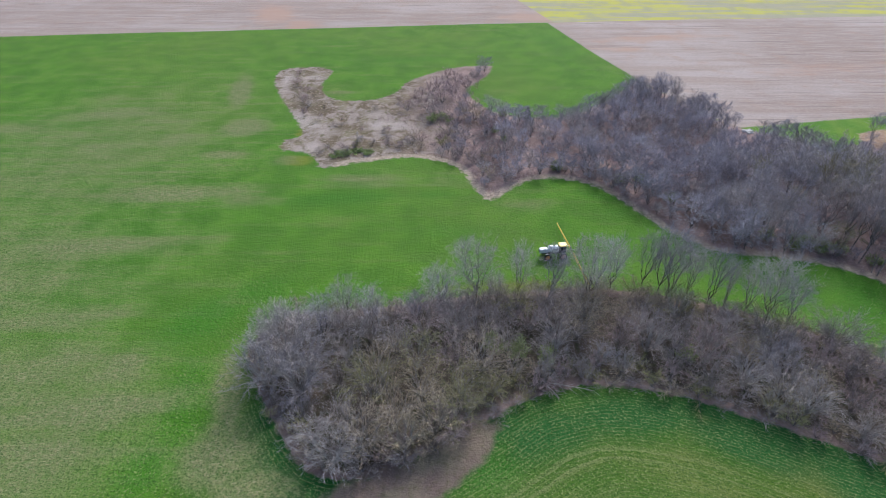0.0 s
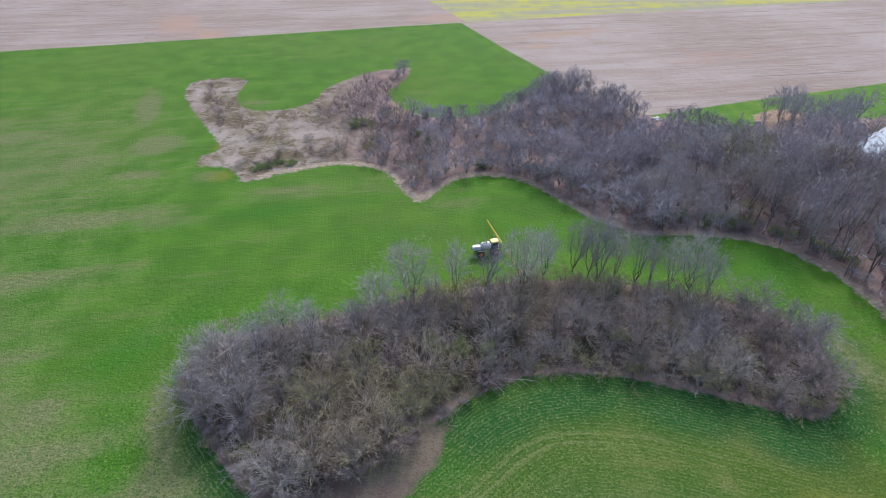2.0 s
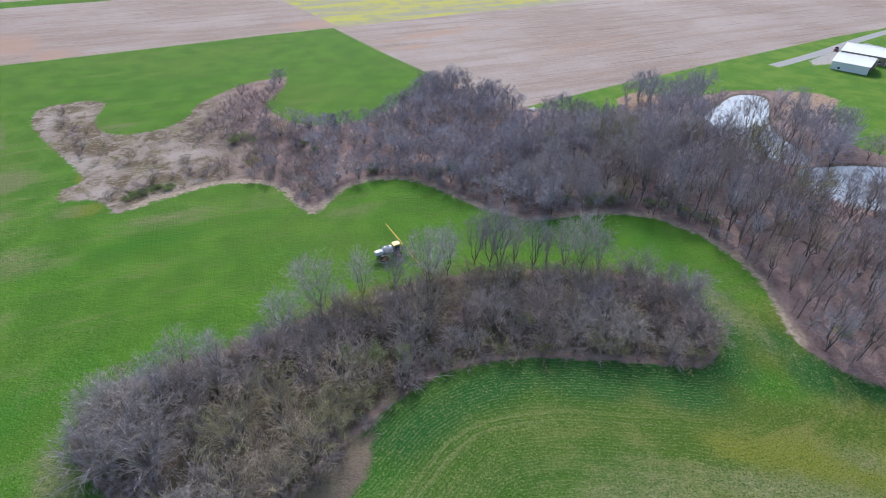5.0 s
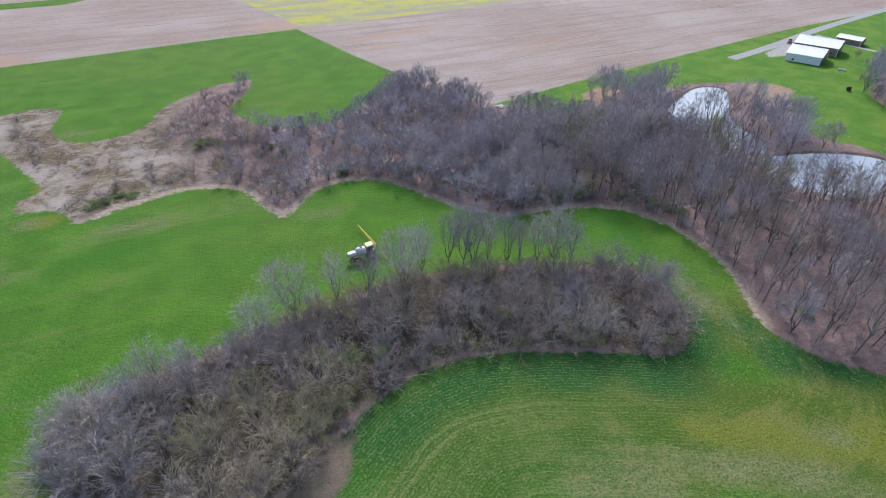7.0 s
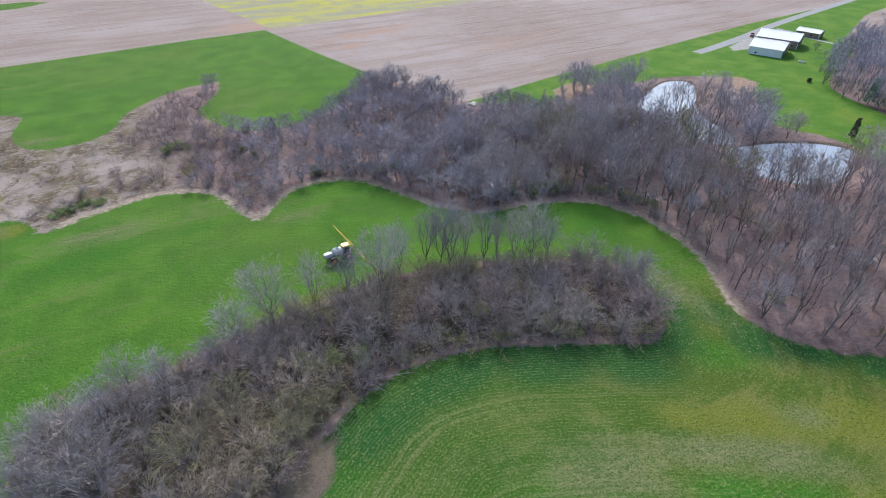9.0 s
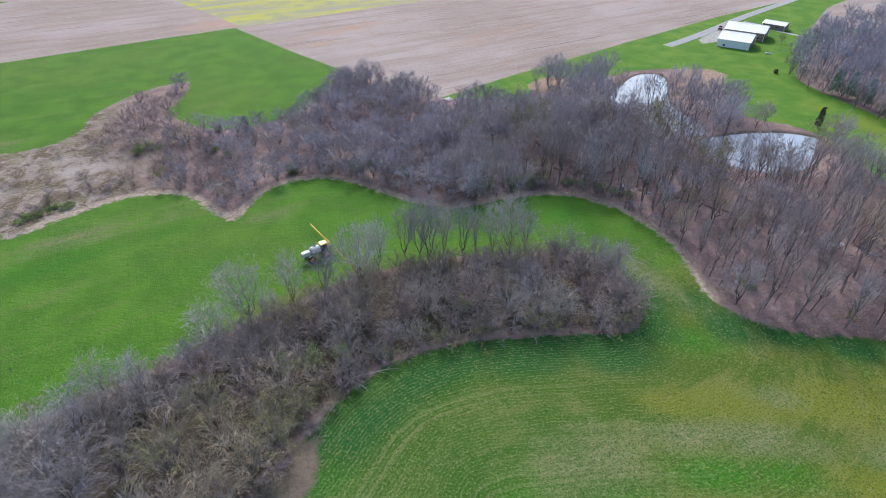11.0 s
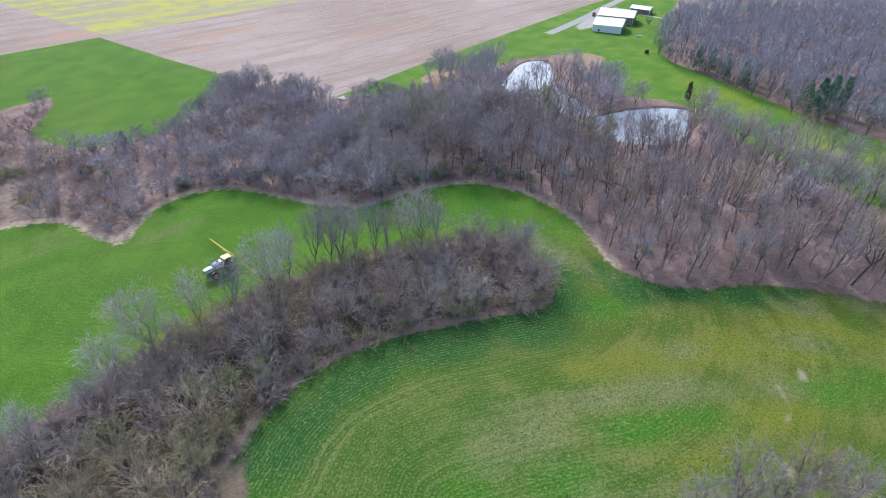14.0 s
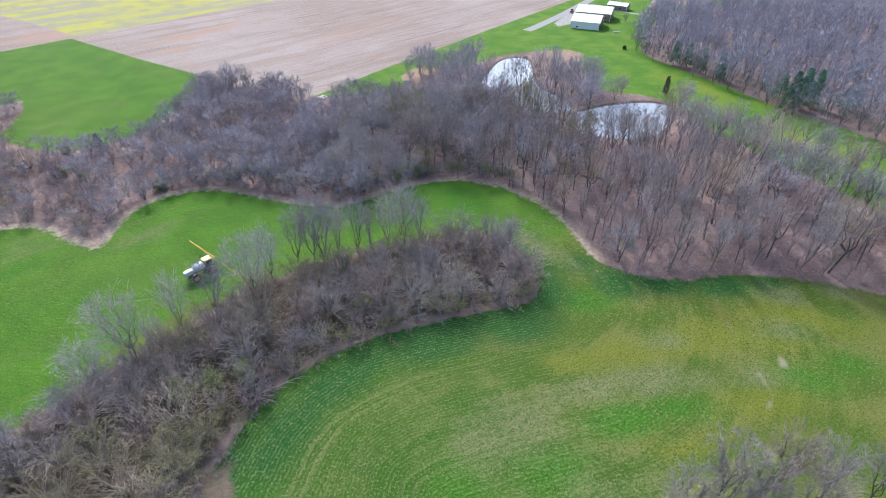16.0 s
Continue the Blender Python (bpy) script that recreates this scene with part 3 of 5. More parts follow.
def grow(height, fork, leaders, spread, side, sub, twigs, twig_length, twig_width=0.03, fan=0.8, lift=0.06, droop=0.0, reach=0.42, light=False):
    """A leafless tree: the trunk with its leaders, and the spray of side branches and twigs."""
    thick, thin, spray = [], [], []
    up = Vector((0, 0, 1))
    r = 0.012 * height + .03
    top = limb(Vector((0, 0, -0.4)), (up + Vector((random.gauss(0, .05), random.gauss(0, .05), 0))).normalized(), height * fork + .4, r, 3, .04, .05, thick, .75)[-1]
    for s in range(leaders):
        g = 2 * math.pi * (s + random.random() * .7) / leaders
        d = tilt(up, random.uniform(.12, .55) * spread if s else .08, g)
        length = height * (1 - fork) * random.uniform(.78, 1.02)
        joints = limb(top[0], d, length, r * 1.05 / math.sqrt(leaders) + .03, 6, .12, lift, thick, .16)
        for k, (j, jd, jr) in enumerate(joints):
            f = (k + 1) / 6
            if k == 0 and fork > .15:
                continue
            for _ in range(side):
                bd = tilt(jd, random.uniform(.35, .95), random.random() * 6.28)
                bl = length * reach * (1.05 - .6 * f) * random.uniform(.6, 1.1)
                for w, wd, wr in limb(j, bd, bl, max(jr * .5, .02), 3, .12, lift - droop, thin, .3):
                    for _ in range(sub):
                        td = tilt(wd, random.uniform(.1, fan), random.random() * 6.28)
                        tl = twig_length * random.uniform(.5, 1.2) * (1.1 - .4 * f)
                        spray.append((w, w + td * tl, twig_width))
                        for _ in range(twigs):
                            q = w + td * tl * random.uniform(.15, .9)
                            qd = tilt((td + Vector((0, 0, .12 - droop * 2))).normalized(), random.uniform(.2, fan), random.random() * 6.28)
                            spray.append((q, q + qd * tl * random.uniform(.4, .85), twig_width * .75))
    if light:
        return tubes(thick, 4), blades([(p, q, ra) for p, q, ra, rb in thin] + spray)
    return tubes(thick, 5), join(tubes(thin, 3), blades(spray))


def bend(a, b, c, pieces):
    """Points on a smooth curve from a to c, drawn towards b."""
    return [a * (1 - u) ** 2 + b * (2 * u * (1 - u)) + c * u ** 2 for u in (k / pieces for k in range(pieces + 1))]


def domed(height, clear, width, leaders, boughs, sprays, twigs, twig_length, twig_width=.03, fine=True, ragged=.12, low=-.75, stem=1.0, arch=0.0, fork=.6, limbs=0.0):
    """A leafless tree whose boughs end on a rounded crown: the trunk with its leaders, and the spray of boughs and twigs.
    clear: share of the height below the crown. low: where the crown's underside begins, -1 to 1. arch: how far boughs hang over.
    limbs: radius of boughs that look like the trunk, not like the twigs."""
    thick, thin, spray = [], [], []
    up = Vector((0, 0, 1))
    middle, rz, rx = height * (1 + clear) / 2, height * (1 - clear) / 2, width / 2
    r = (.010 * height + .03) * stem
    foot = limb(Vector((0, 0, -.4)), (up + Vector((random.gauss(0, .05), random.gauss(0, .05), 0))).normalized(), height * clear * fork + .4, r, 2, .04, .05, thick, .8)[-1]
    arms = []
    for k in range(leaders):
        g = 2 * math.pi * (k + random.random() * .8) / leaders
        u = random.uniform(.25, .62) if k else .08
        end = Vector((math.cos(g) * rx * u, math.sin(g) * rx * u, middle + rz * random.uniform(.35, .8) * (1 - .35 * u)))
        line = bend(foot[0], foot[0].lerp(end, .5) + Vector((0, 0, -.06 * height)) + Vector((math.cos(g), math.sin(g), 0)) * rx * .12, end, 5)
        line = [p + Vector((random.gauss(0, .02), random.gauss(0, .02), 0)) * height * (0 < i < 5) for i, p in enumerate(line)]
        r0 = r * 1.1 / math.sqrt(leaders) + .02
        for i in range(5):
            thick.append((line[i], line[i + 1], r0 * (1 - .17 * i), r0 * (1 - .17 * (i + 1))))
        arms.append((g, line, r0))
    for k in range(boughs):
        g, line, r0 = arms[k % leaders]
        i = random.choice((1, 2, 2, 3, 3, 4, 5)) if fork else random.choice((0, 0, 1, 2, 3, 4))
        start = line[i]
        h = g + random.gauss(0, .8)
        v = random.uniform(low, 1) if i < 3 else random.uniform(.1, 1)
        q = math.sqrt(max(0, 1 - v * v))
        reach = 1 + random.gauss(0, ragged)
        tip = Vector((math.cos(h) * rx * q * reach, math.sin(h) * rx * q * reach, middle + rz * v * reach))
        if tip.z < start.z - .1 * height:
            tip.z = start.z + .05 * height
        gap = (tip - start).length
        hold = start + (line[min(i + 1, 5)] - line[max(i - 1, 0)]).normalized() * gap * .45 + Vector((0, 0, gap * arch))
        curve = bend(start, hold, tip, 4)
        curve = [p + Vector((random.gauss(0, 1), random.gauss(0, 1), random.gauss(0, 1))) * gap * .045 * (0 < j < 4) for j, p in enumerate(curve)]
        rb = max(r0 * (.5 - .05 * i), .02, limbs * random.uniform(.5, 1.2))
        for j in range(4):
            thin.append((curve[j], curve[j + 1], rb * (1 - .22 * j), rb * (1 - .22 * (j + 1))))
        for _ in range(sprays):
            u = random.uniform(.3, 1)
            j = min(int(u * 4), 3)
            at = curve[j].lerp(curve[j + 1], u * 4 - j)
            along = (curve[j + 1] - curve[j]).normalized()
            d = tilt(along, random.uniform(.15, .75), random.random() * 6.28)
            tl = twig_length * random.uniform(.6, 1.2)
            spray.append((at, at + d * tl, twig_width))
            for _ in range(twigs):
                q0 = at + d * tl * random.uniform(.1, .9)
                e = tilt((d + Vector((0, 0, .15))).normalized(), random.uniform(.15, .6), random.random() * 6.28)
                spray.append((q0, q0 + e * tl * random.uniform(.35, .75), twig_width * .75))
    if limbs:
        return join(tubes(thick, 4), tubes(thin, 3)), blades(spray)
    if fine:
        return tubes(thick, 5), join(tubes(thin, 3), blades(spray))
    return tubes(thick, 4), join(strips(thin), blades(spray))


def strips(rows):
    """Flat tapering pieces of thin boughs: rows of start, end, start radius, end radius."""
    verts, faces = [], []
    for a, b, ra, rb in rows:
        side = (b - a).cross(Vector((random.gauss(0, 1), random.gauss(0, 1), random.gauss(0, 1)))).normalized()
        k = len(verts)
        verts += [a - side * ra, a + side * ra, b + side * rb, b - side * rb]
        faces.append((k, k + 1, k + 2, k + 3))
    return verts, [], faces


KINDS = {}


def kind(key, count, name, label, category, group, bark, looks, **shape):
    """Several models of one kind of tree, to be set out by plant()."""
    KINDS[key] = []
    for k in range(count):
        wood, spray = (domed if "clear" in shape else grow)(**shape)
        meshes = []
        for part_name, data, mat in (("trunk", wood, bark), ("crown", spray, looks[k % len(looks)])):
            me = bpy.data.meshes.new(part_name)
            me.from_pydata(*data)
            me.materials.append(mat)
            meshes.append(me)
        KINDS[key].append((name, label, category, group, meshes, shape["height"]))


def plant(key, x, y, height, lean=0.0, widen=1.0, which=None):
    """One tree or shrub: a thing with its trunk and crown, on meshes that alike ones share."""
    models = KINDS[key]
    name, label, category, group, meshes, full = models[random.randrange(len(models)) if which is None else which % len(models)]
    s = height / full
    ob = new(name)
    ob.matrix_basis = pose(x, y, 0, lean * random.uniform(-1, 1), lean * random.uniform(-1, 1), random.random() * 360) @ Matrix.Diagonal(
        (s * widen, s * widen, s, 1))
    for me in meshes:
        new(me.name.split(".")[0], me).parent = ob
    return tagged(ob, label, category, group)


def scatter(outline, gap, inset=0.0, seed=1, keep=None, tries=6):
    """Places inside an outline, no two nearer than the gap."""
    rng = np.random.RandomState(seed)
    q = np.array(outline)
    lo, hi = q.min(0), q.max(0)
    cand = rng.uniform(lo, hi, (int((hi - lo).prod() / (gap * gap) * tries), 2))
    cand = cand[edge_distance(cand[:, 0], cand[:, 1], outline) > inset]
    if keep:
        cand = cand[keep(cand[:, 0], cand[:, 1])]
    grid, out = {}, []
    for x, y in cand:
        i, j = int(x // gap), int(y // gap)
        if any(math.hypot(x - a, y - b) < gap for u in (-1, 0, 1) for v in (-1, 0, 1) for a, b in grid.get((i + u, j + v), ())):
            continue
        grid.setdefault((i, j), []).append((x, y))
        out.append((float(x), float(y)))
    return out


def joined(name, models, places, mat, label, category, tall=(0.65, 1.15), seed=4):
    """Many plants past counting in one mesh: places, and models as vertices and faces."""
    rng = random.Random(seed)
    arrays = [(np.array([tuple(v) for v in m[0]]), m[2]) for m in models]
    verts, faces, k = [], [], 0
    for x, y in places:
        v, f = arrays[rng.randrange(len(arrays))]
        a, s = rng.random() * 6.28, rng.uniform(*tall) * (.5 if y > 150 and x < 150 else 1)
        c, d = math.cos(a) * s, math.sin(a) * s
        verts.append(np.stack([v[:, 0] * c - v[:, 1] * d + x, v[:, 0] * d + v[:, 1] * c + y, v[:, 2] * s], 1))
        faces += [tuple(i + k for i in q) for q in f]
        k += len(v)
    return tagged(part(name, (np.concatenate(verts).tolist(), [], faces), mat, None), label, category, kind="stuff")


kind("tall", 5, "tree", "tall leafless tree with a rounded crown of fine grey twigs", "tree", "trees of the small wood", BARK_DARK,
     [TWIG_GREY, TWIG_PURPLE, TWIG_GREY], height=16, clear=.26, width=12, leaders=6, boughs=110, sprays=8, twigs=6, twig_length=1.7, twig_width=.018, low=-.45, stem=.85, ragged=.08)
kind("upright", 4, "tree", "slender leafless tree of several upright stems", "tree", "trees of the small wood", BARK_DARK,
     [TWIG_GREY, TWIG_PURPLE], height=16, clear=.2, width=8.5, leaders=4, boughs=74, sprays=8, twigs=6, twig_length=1.6, twig_width=.017, low=-.3, stem=.75, ragged=.12, fork=.35)
kind("wood", 7, "tree", "leafless woodland tree with a rounded crown of purple-grey twigs", "tree", "trees of the wide wood", BARK,
     [TWIG_PURPLE, TWIG_GREY, TWIG_LILAC, TWIG_MAUVE, TWIG_GREY, TWIG_PURPLE, TWIG_BUD], height=14, clear=.12, width=10.5, leaders=5, boughs=60, sprays=6, twigs=5,
     twig_length=1.9, twig_width=.038, fine=False, low=-.75, ragged=.14)
kind("pole", 6, "tree", "tall slender leafless tree standing over reddish leaf litter", "tree", "trees of the wide wood", BARK,
     [TWIG_PURPLE, TWIG_RED, TWIG_TAN, TWIG_PURPLE, TWIG_MAUVE, TWIG_GREY], height=18, clear=.42, width=9, leaders=4, boughs=36, sprays=6, twigs=5,
     twig_length=1.7, twig_width=.022, stem=1.15, fine=False, low=-.3, ragged=.16, fork=.85)
kind("bank", 3, "tree", "dark many-limbed leafless tree on the pond's bank", "tree", "trees of the wide wood", BARK_DARK, [TWIG_DARK],
     height=15, clear=.16, width=9, leaders=6, boughs=44, sprays=6, twigs=4, twig_length=1.8, twig_width=.03, fine=False, low=-.3, stem=1.1, ragged=.14)
kind("thicket", 10, "thicket_tree", "low bushy leafless tree with a dense tangle of arching pale limbs", "tree", "low trees of the small wood", LIMB_PALE,
     [TWIG_GREY, TWIG_MAUVE, TWIG_TAN, TWIG_TAN, TWIG_MAUVE, TWIG_PURPLE, TWIG_RED, TWIG_OLIVE, TWIG_GREY, TWIG_STRAW], height=9, clear=.04, width=11, leaders=9, boughs=80, sprays=6,
     twigs=4, twig_length=1.7, twig_width=.024, fine=False, ragged=.16, low=-.5, stem=1.25, arch=.12, fork=0, limbs=.06)
kind("copse", 3, "tree", "leafless tree with a rounded crown of dark brown twigs", "tree", "trees of the near copse", BARK_DARK, [TWIG_DARK, TWIG_MAUVE, TWIG_DARK],
     height=13, clear=.2, width=8, leaders=5, boughs=80, sprays=9, twigs=7, twig_length=1.2, twig_width=.015, low=-.5, ragged=.1)
kind("brush", 6, "brush_tree", "many-stemmed leafless young tree with purple-grey twigs", "tree", "young growth of the wet corner", BARK,
     [TWIG_PURPLE, TWIG_GREY, TWIG_LILAC, TWIG_MAUVE, TWIG_LILAC, TWIG_PURPLE], height=7, clear=.1, width=6, leaders=5, boughs=36, sprays=6, twigs=5, twig_length=1.4,
     twig_width=.038, fine=False, low=-.6, ragged=.14, fork=.4)
kind("shrub", 4, "shrub", "leafless brown shrub of arching stems", "shrub", "shrubs", BARK, [TWIG_TAN, TWIG_MAUVE, TWIG_RED, TWIG_OLIVE],
     height=4, fork=.02, leaders=6, spread=2.0, side=1, sub=2, twigs=3, twig_length=1.3, twig_width=.028, fan=.7, lift=0.0, droop=.05, light=True)


def near_line(x, y, outline, closed=True):
    return edge_distance(np.atleast_1d(x).astype(float), np.atleast_1d(y).astype(float), outline, closed)


def dry(x, y, room=1.5):
    """True away from the ponds and the creek."""
    return (near_line(x, y, POND_WEST) < -room) & (near_line(x, y, POND_EAST) < -room) & (near_line(x, y, CREEK, False) > 1.6)


random.seed(11)
# the small wood: tall trees along its north side, a tangle of low ones below
TALL = [("tall", 32, 92, 17, 1), ("upright", 46.5, 98, 14.5, 1), ("upright", 49.5, 95.7, 18, 1), ("upright", 50.5, 93, 17, 1.1), ("upright", 55.3, 94, 13, 1), ("upright", 59, 91, 15, .95),
        ("upright", 66, 88, 13.5, .9), ("tall", 68.9, 85, 17, .95), ("upright", 72, 83, 13, .8), ("upright", 84.3, 71.5, 8.5, 1), ("upright", 87, 67, 9, 1.1),
        ("tall", 7.5, 92.8, 15.6, 1), ("tall", 0, 88.5, 12, 1.1), ("upright", 17, 94, 13.5, 1), ("upright", 24.7, 94.8, 14, 1.05), ("upright", 38.7, 96.5, 14, 1.05), ("upright", -20.4, 84.5, 12, 1),
        ("upright", -14, 82, 11.5, 1.2), ("upright", -6, 84, 9.5, 1.3), ("upright", -24, 78, 13, 1), ("tall", -33, 77, 11.5, 1), ("upright", 12, 91, 9, 1), ("upright", 62, 90, 12, .8)]
for key, x, y, h, w in TALL:
    plant(key, x, y, h, lean=4, widen=w)
for x, y, h in ((78.5, 77, 9.8), (-26, 66, 11), (-33, 68, 11), (-30, 75, 11.5), (84, 66, 9)):
    plant("thicket", x, y, h, lean=4, widen=.95, which=random.choice((0, 5, 8)))
for x, y in scatter(CLUMP, 4.7, 2.2, 5):
    north = edge_distance(np.array([x]), np.array([y]), CLUMP)[0] < 6 and y > 62 + .12 * x
    pick = random.choice((0, 8, 5, 0, 4)) if x < -16 else random.choice((2, 3, 9, 7, 2)) if x < 15 and y < 72 else random.choice((1, 4, 8, 6, 7)) if x < 20 else random.choice((1, 2, 4, 5, 4, 1, 6, 3, 8, 9, 7))
    plant("thicket", x, y, random.uniform(4, 6) if north else random.uniform(6.0, 9.5), lean=8, widen=1.05, which=pick)
for x, y in scatter(CLUMP, 3.1, -0.2, 6, keep=lambda x, y: near_line(x, y, CLUMP) < 4.5):
    plant("shrub", x, y, random.uniform(1.8, 4.0), lean=8, widen=1.1)


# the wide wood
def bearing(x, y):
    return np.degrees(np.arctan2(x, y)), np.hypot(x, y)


def sight_gap(x, y):
    """Sight lines from the drone kept thinly wooded, on the near side of the ponds."""
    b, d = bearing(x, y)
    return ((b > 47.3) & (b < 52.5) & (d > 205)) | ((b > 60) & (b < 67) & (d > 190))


def drift(x, y):
    """The look of a tree: alike ones stand in drifts, with strays."""
    return int((noise.noise((x * .03, y * .03, 7.0)) * .5 + .5) * 9 + random.choice((0, 0, 0, 1, 3)))


def woody(x, y):
    return (x > -2 + (y - 165) * .2) & dry(x, y) & ~((x > 196) & (y > 128)) & (y > -14) & (np.hypot(x - 107, y - 180) > 8)


POND_TREES = [("bank", 168, 131, 17, 1.0), ("bank", 172.5, 130, 14, 1.0), ("bank", 163, 134, 14, 1.0), ("wood", 170.6, 151, 13, .9), ("bank", 171, 118, 18, 1.0), ("wood", 175, 103, 14, 1.2), ("wood", 185, 109, 12, 1.2), ("wood", 193, 103, 10, 1.2),
              ("wood", 190, 118, 11, 1.2), ("wood", 192, 140, 10, 1.2), ("wood", 206, 150, 9, 1.2), ("wood", 158, 128, 11, 1), ("wood", 160, 142, 10, 1), ("pole", 160, 66, 13, .9), ("pole", 181, 67, 12, .9),
              ("pole", 190, 69, 11, .9), ("brush", 164, 112, 7, 1.2), ("wood", 154, 112, 10.5, 1.0), ("pole", 166, 75, 11, .9), ("pole", 171, 70, 12, .9), ("brush", 166, 83, 8, 1.0), ("bank", 160, 86, 12, .8), ("bank", 163, 79, 13, .8), ("bank", 170, 74, 12, .7), ("bank", 158, 118, 14, .9), ("upright", 157, 92, 9, 1.2),
              ("wood", 186, 113, 9, 1), ("wood", 184, 147, 9, 1), ("wood", 216, 150, 8, 1), ("wood", 208, 142, 9, 1), ("wood", 200, 104, 8, 1), ("wood", 192, 72, 9, 1), ("wood", 182, 66, 10, 1)]
CREEK_TREES = [("wood", 142, 118, 17, 1.0), ("wood", 133.5, 81, 19, .9), ("pole", 128, 80, 16, 1), ("wood", 122, 107, 15, .9), ("pole", 154, 55, 17, 1), ("pole", 158.5, 50, 18, 1), ("pole", 163.5, 46, 18, 1),
               ("pole", 159, 38, 19, 1), ("pole", 134, 37, 21, 1.25), ("pole", 144.5, 27, 20, 1.15), ("pole", 138.5, 33, 18, 1), ("wood", 191, 29, 13, 1), ("pole", 182, 18, 16, 1.2), ("pole", 133, 9, 20, 1.2),
               ("pole", 134, 45, 16, .8), ("pole", 139, 42.5, 16, .8), ("pole", 135.5, 50, 13, .8), ("pole", 113.4, 84, 19, .9), ("pole", 117, 83, 18, .9), ("pole", 126, 77, 14, .8), ("upright", 110.5, 61.5, 10, .8),
               ("wood", 109.6, 102.4, 15, .9)]
EDGE_TREES = [("wood", 120.7, 151, 9.6, .9), ("wood", 88, 217, 12, .9), ("upright", 93, 214, 11, 1.2), ("upright", 80, 216, 10, 1.2), ("upright", 62, 203, 9, 1), ("upright", 69, 202, 9.5, 1), ("upright", 97, 199, 10, 1.2),
              ("upright", 100, 190, 9, 1.2)]
NOTED = POND_TREES + CREEK_TREES + EDGE_TREES
for key, x, y, h, w in NOTED:
    plant(key, x, y, h, lean=5, widen=w, which=6 if (x, y) in ((154, 112), (133.5, 81)) else None)
clear_of = [(x, y) for _, x, y, _, _ in NOTED]
standing = scatter(WILD, 4.5, 2.0, 7, keep=lambda x, y: woody(x, y) & ((x > 75) | (y < 105)) & ~sight_gap(x, y))
standing = [q for q in standing if all(math.hypot(q[0] - x, q[1] - y) > 3.5 for x, y in clear_of)]
standing.sort(key=lambda q: math.hypot(q[0] - 100, q[1] - 60))
for x, y in standing[:230]:
    open_wood = x > 98 and y < 112
    margin = y > 150 and edge_distance(np.array([x]), np.array([y]), WILD)[0] < 14
    plant("pole" if open_wood and random.random() < .9 else "upright" if margin and random.random() < .6 else "wood", x, y,
          random.uniform(7.5, 10.5) if y > 145 else random.uniform(8, 12.5) if x < 98 else random.uniform(11, 17), lean=5, which=drift(x, y))
for x, y in scatter(WILD, 4.5, 2.4, 17, keep=lambda x, y: woody(x, y) & ((x < 77) | (y > 140)) & (y > 103) & (x < 136)):
    plant("brush", x, y, random.uniform(3, 5) if x < 18 else random.uniform(5, 7.5) if x < 45 else random.uniform(5.5, 8.5) if y > 160 else random.uniform(6.5, 10.0), lean=6, widen=1.15, which=drift(x, y))
for x, y in scatter(WILD, 3.6, 2.2, 53, keep=lambda x, y: (x > 18) & (x < 112) & (y > 72) & (near_line(x, y, WILD_SOUTH[10:] + WET_SOUTH, False) < 6.5)):
    plant("brush", x, y, random.uniform(2.4, 5.0), lean=8, widen=1.25, which=drift(x, y))
for x, y in scatter(WILD, 7.5, 2.0, 8, keep=lambda x, y: woody(x, y) & (y > 0) & (x > 70))[:70]:
    plant("shrub", x, y, random.uniform(1.8, 4.0), lean=8)
beyond = [domed(height=12, clear=.22, width=8.5, leaders=4, boughs=40, sprays=5, twigs=4, twig_length=2.0, twig_width=.055, fine=False, low=-.5) for _ in range(4)]
joined("woodland_trunks", [m[0] for m in beyond], standing[230:], BARK, "dark trunks of the dense leafless woodland beyond the creek", "woodland", (.7, 1.05))
joined("woodland_crowns", [m[1] for m in beyond], standing[230:], TWIG_PURPLE, "purple-grey twigs of the dense leafless woodland beyond the creek", "woodland", (.7, 1.05))
saplings = [grow(height=7, fork=.25, leaders=3, spread=.9, side=2, sub=2, twigs=1, twig_length=1.5, twig_width=.03, reach=.5, light=True) for _ in range(4)]
under = scatter(WILD, 4.8, 1.5, 23, keep=lambda x, y: woody(x, y) & (x > 96) & (y < 120) & (x < 165))
joined("sapling_stems", [m[0] for m in saplings], under, BARK, "thin stems of leafless saplings under the trees", "saplings", (.5, 1.2))
joined("sapling_twigs", [m[1] for m in saplings], under, TWIG_RED, "reddish twigs of leafless saplings under the trees", "saplings", (.5, 1.2))
for x, y in scatter([(172, 0), (184, 38), (194, 60), (204, 60), (202, 38), (194, 10), (190, -8)], 6.0, 0, 29):
    plant("pole", x, y, random.uniform(10, 15), lean=5)
brambles = [grow(height=2.4, fork=.02, leaders=5, spread=2.1, side=1, sub=1, twigs=1, twig_length=1.2, twig_width=.026, lift=-.02, droop=.08, light=True)[1] for _ in range(3)]
joined("brambles", brambles, scatter(WILD, 2.9, .8, 31, keep=lambda x, y: woody(x, y) & ((y > 100) & (x < 90) | (x > 60) & (near_line(x, y, WILD_SOUTH, False) < 9))), TWIG_RED,
       "low reddish brambles along the wood's edge", "brambles", (.5, 1.1))
joined("brambles", brambles, scatter(CLUMP, 2.3, -.4, 35, keep=lambda x, y: near_line(x, y, CLUMP) < 6), TWIG_MAUVE, "low tangled brambles at the foot of the small wood", "brambles", (.6, 1.2))
undergrowth = [grow(height=3.2, fork=.02, leaders=6, spread=1.8, side=1, sub=1, twigs=2, twig_length=1.4, twig_width=.026, lift=.0, droop=.04, light=True)[1] for _ in range(4)]
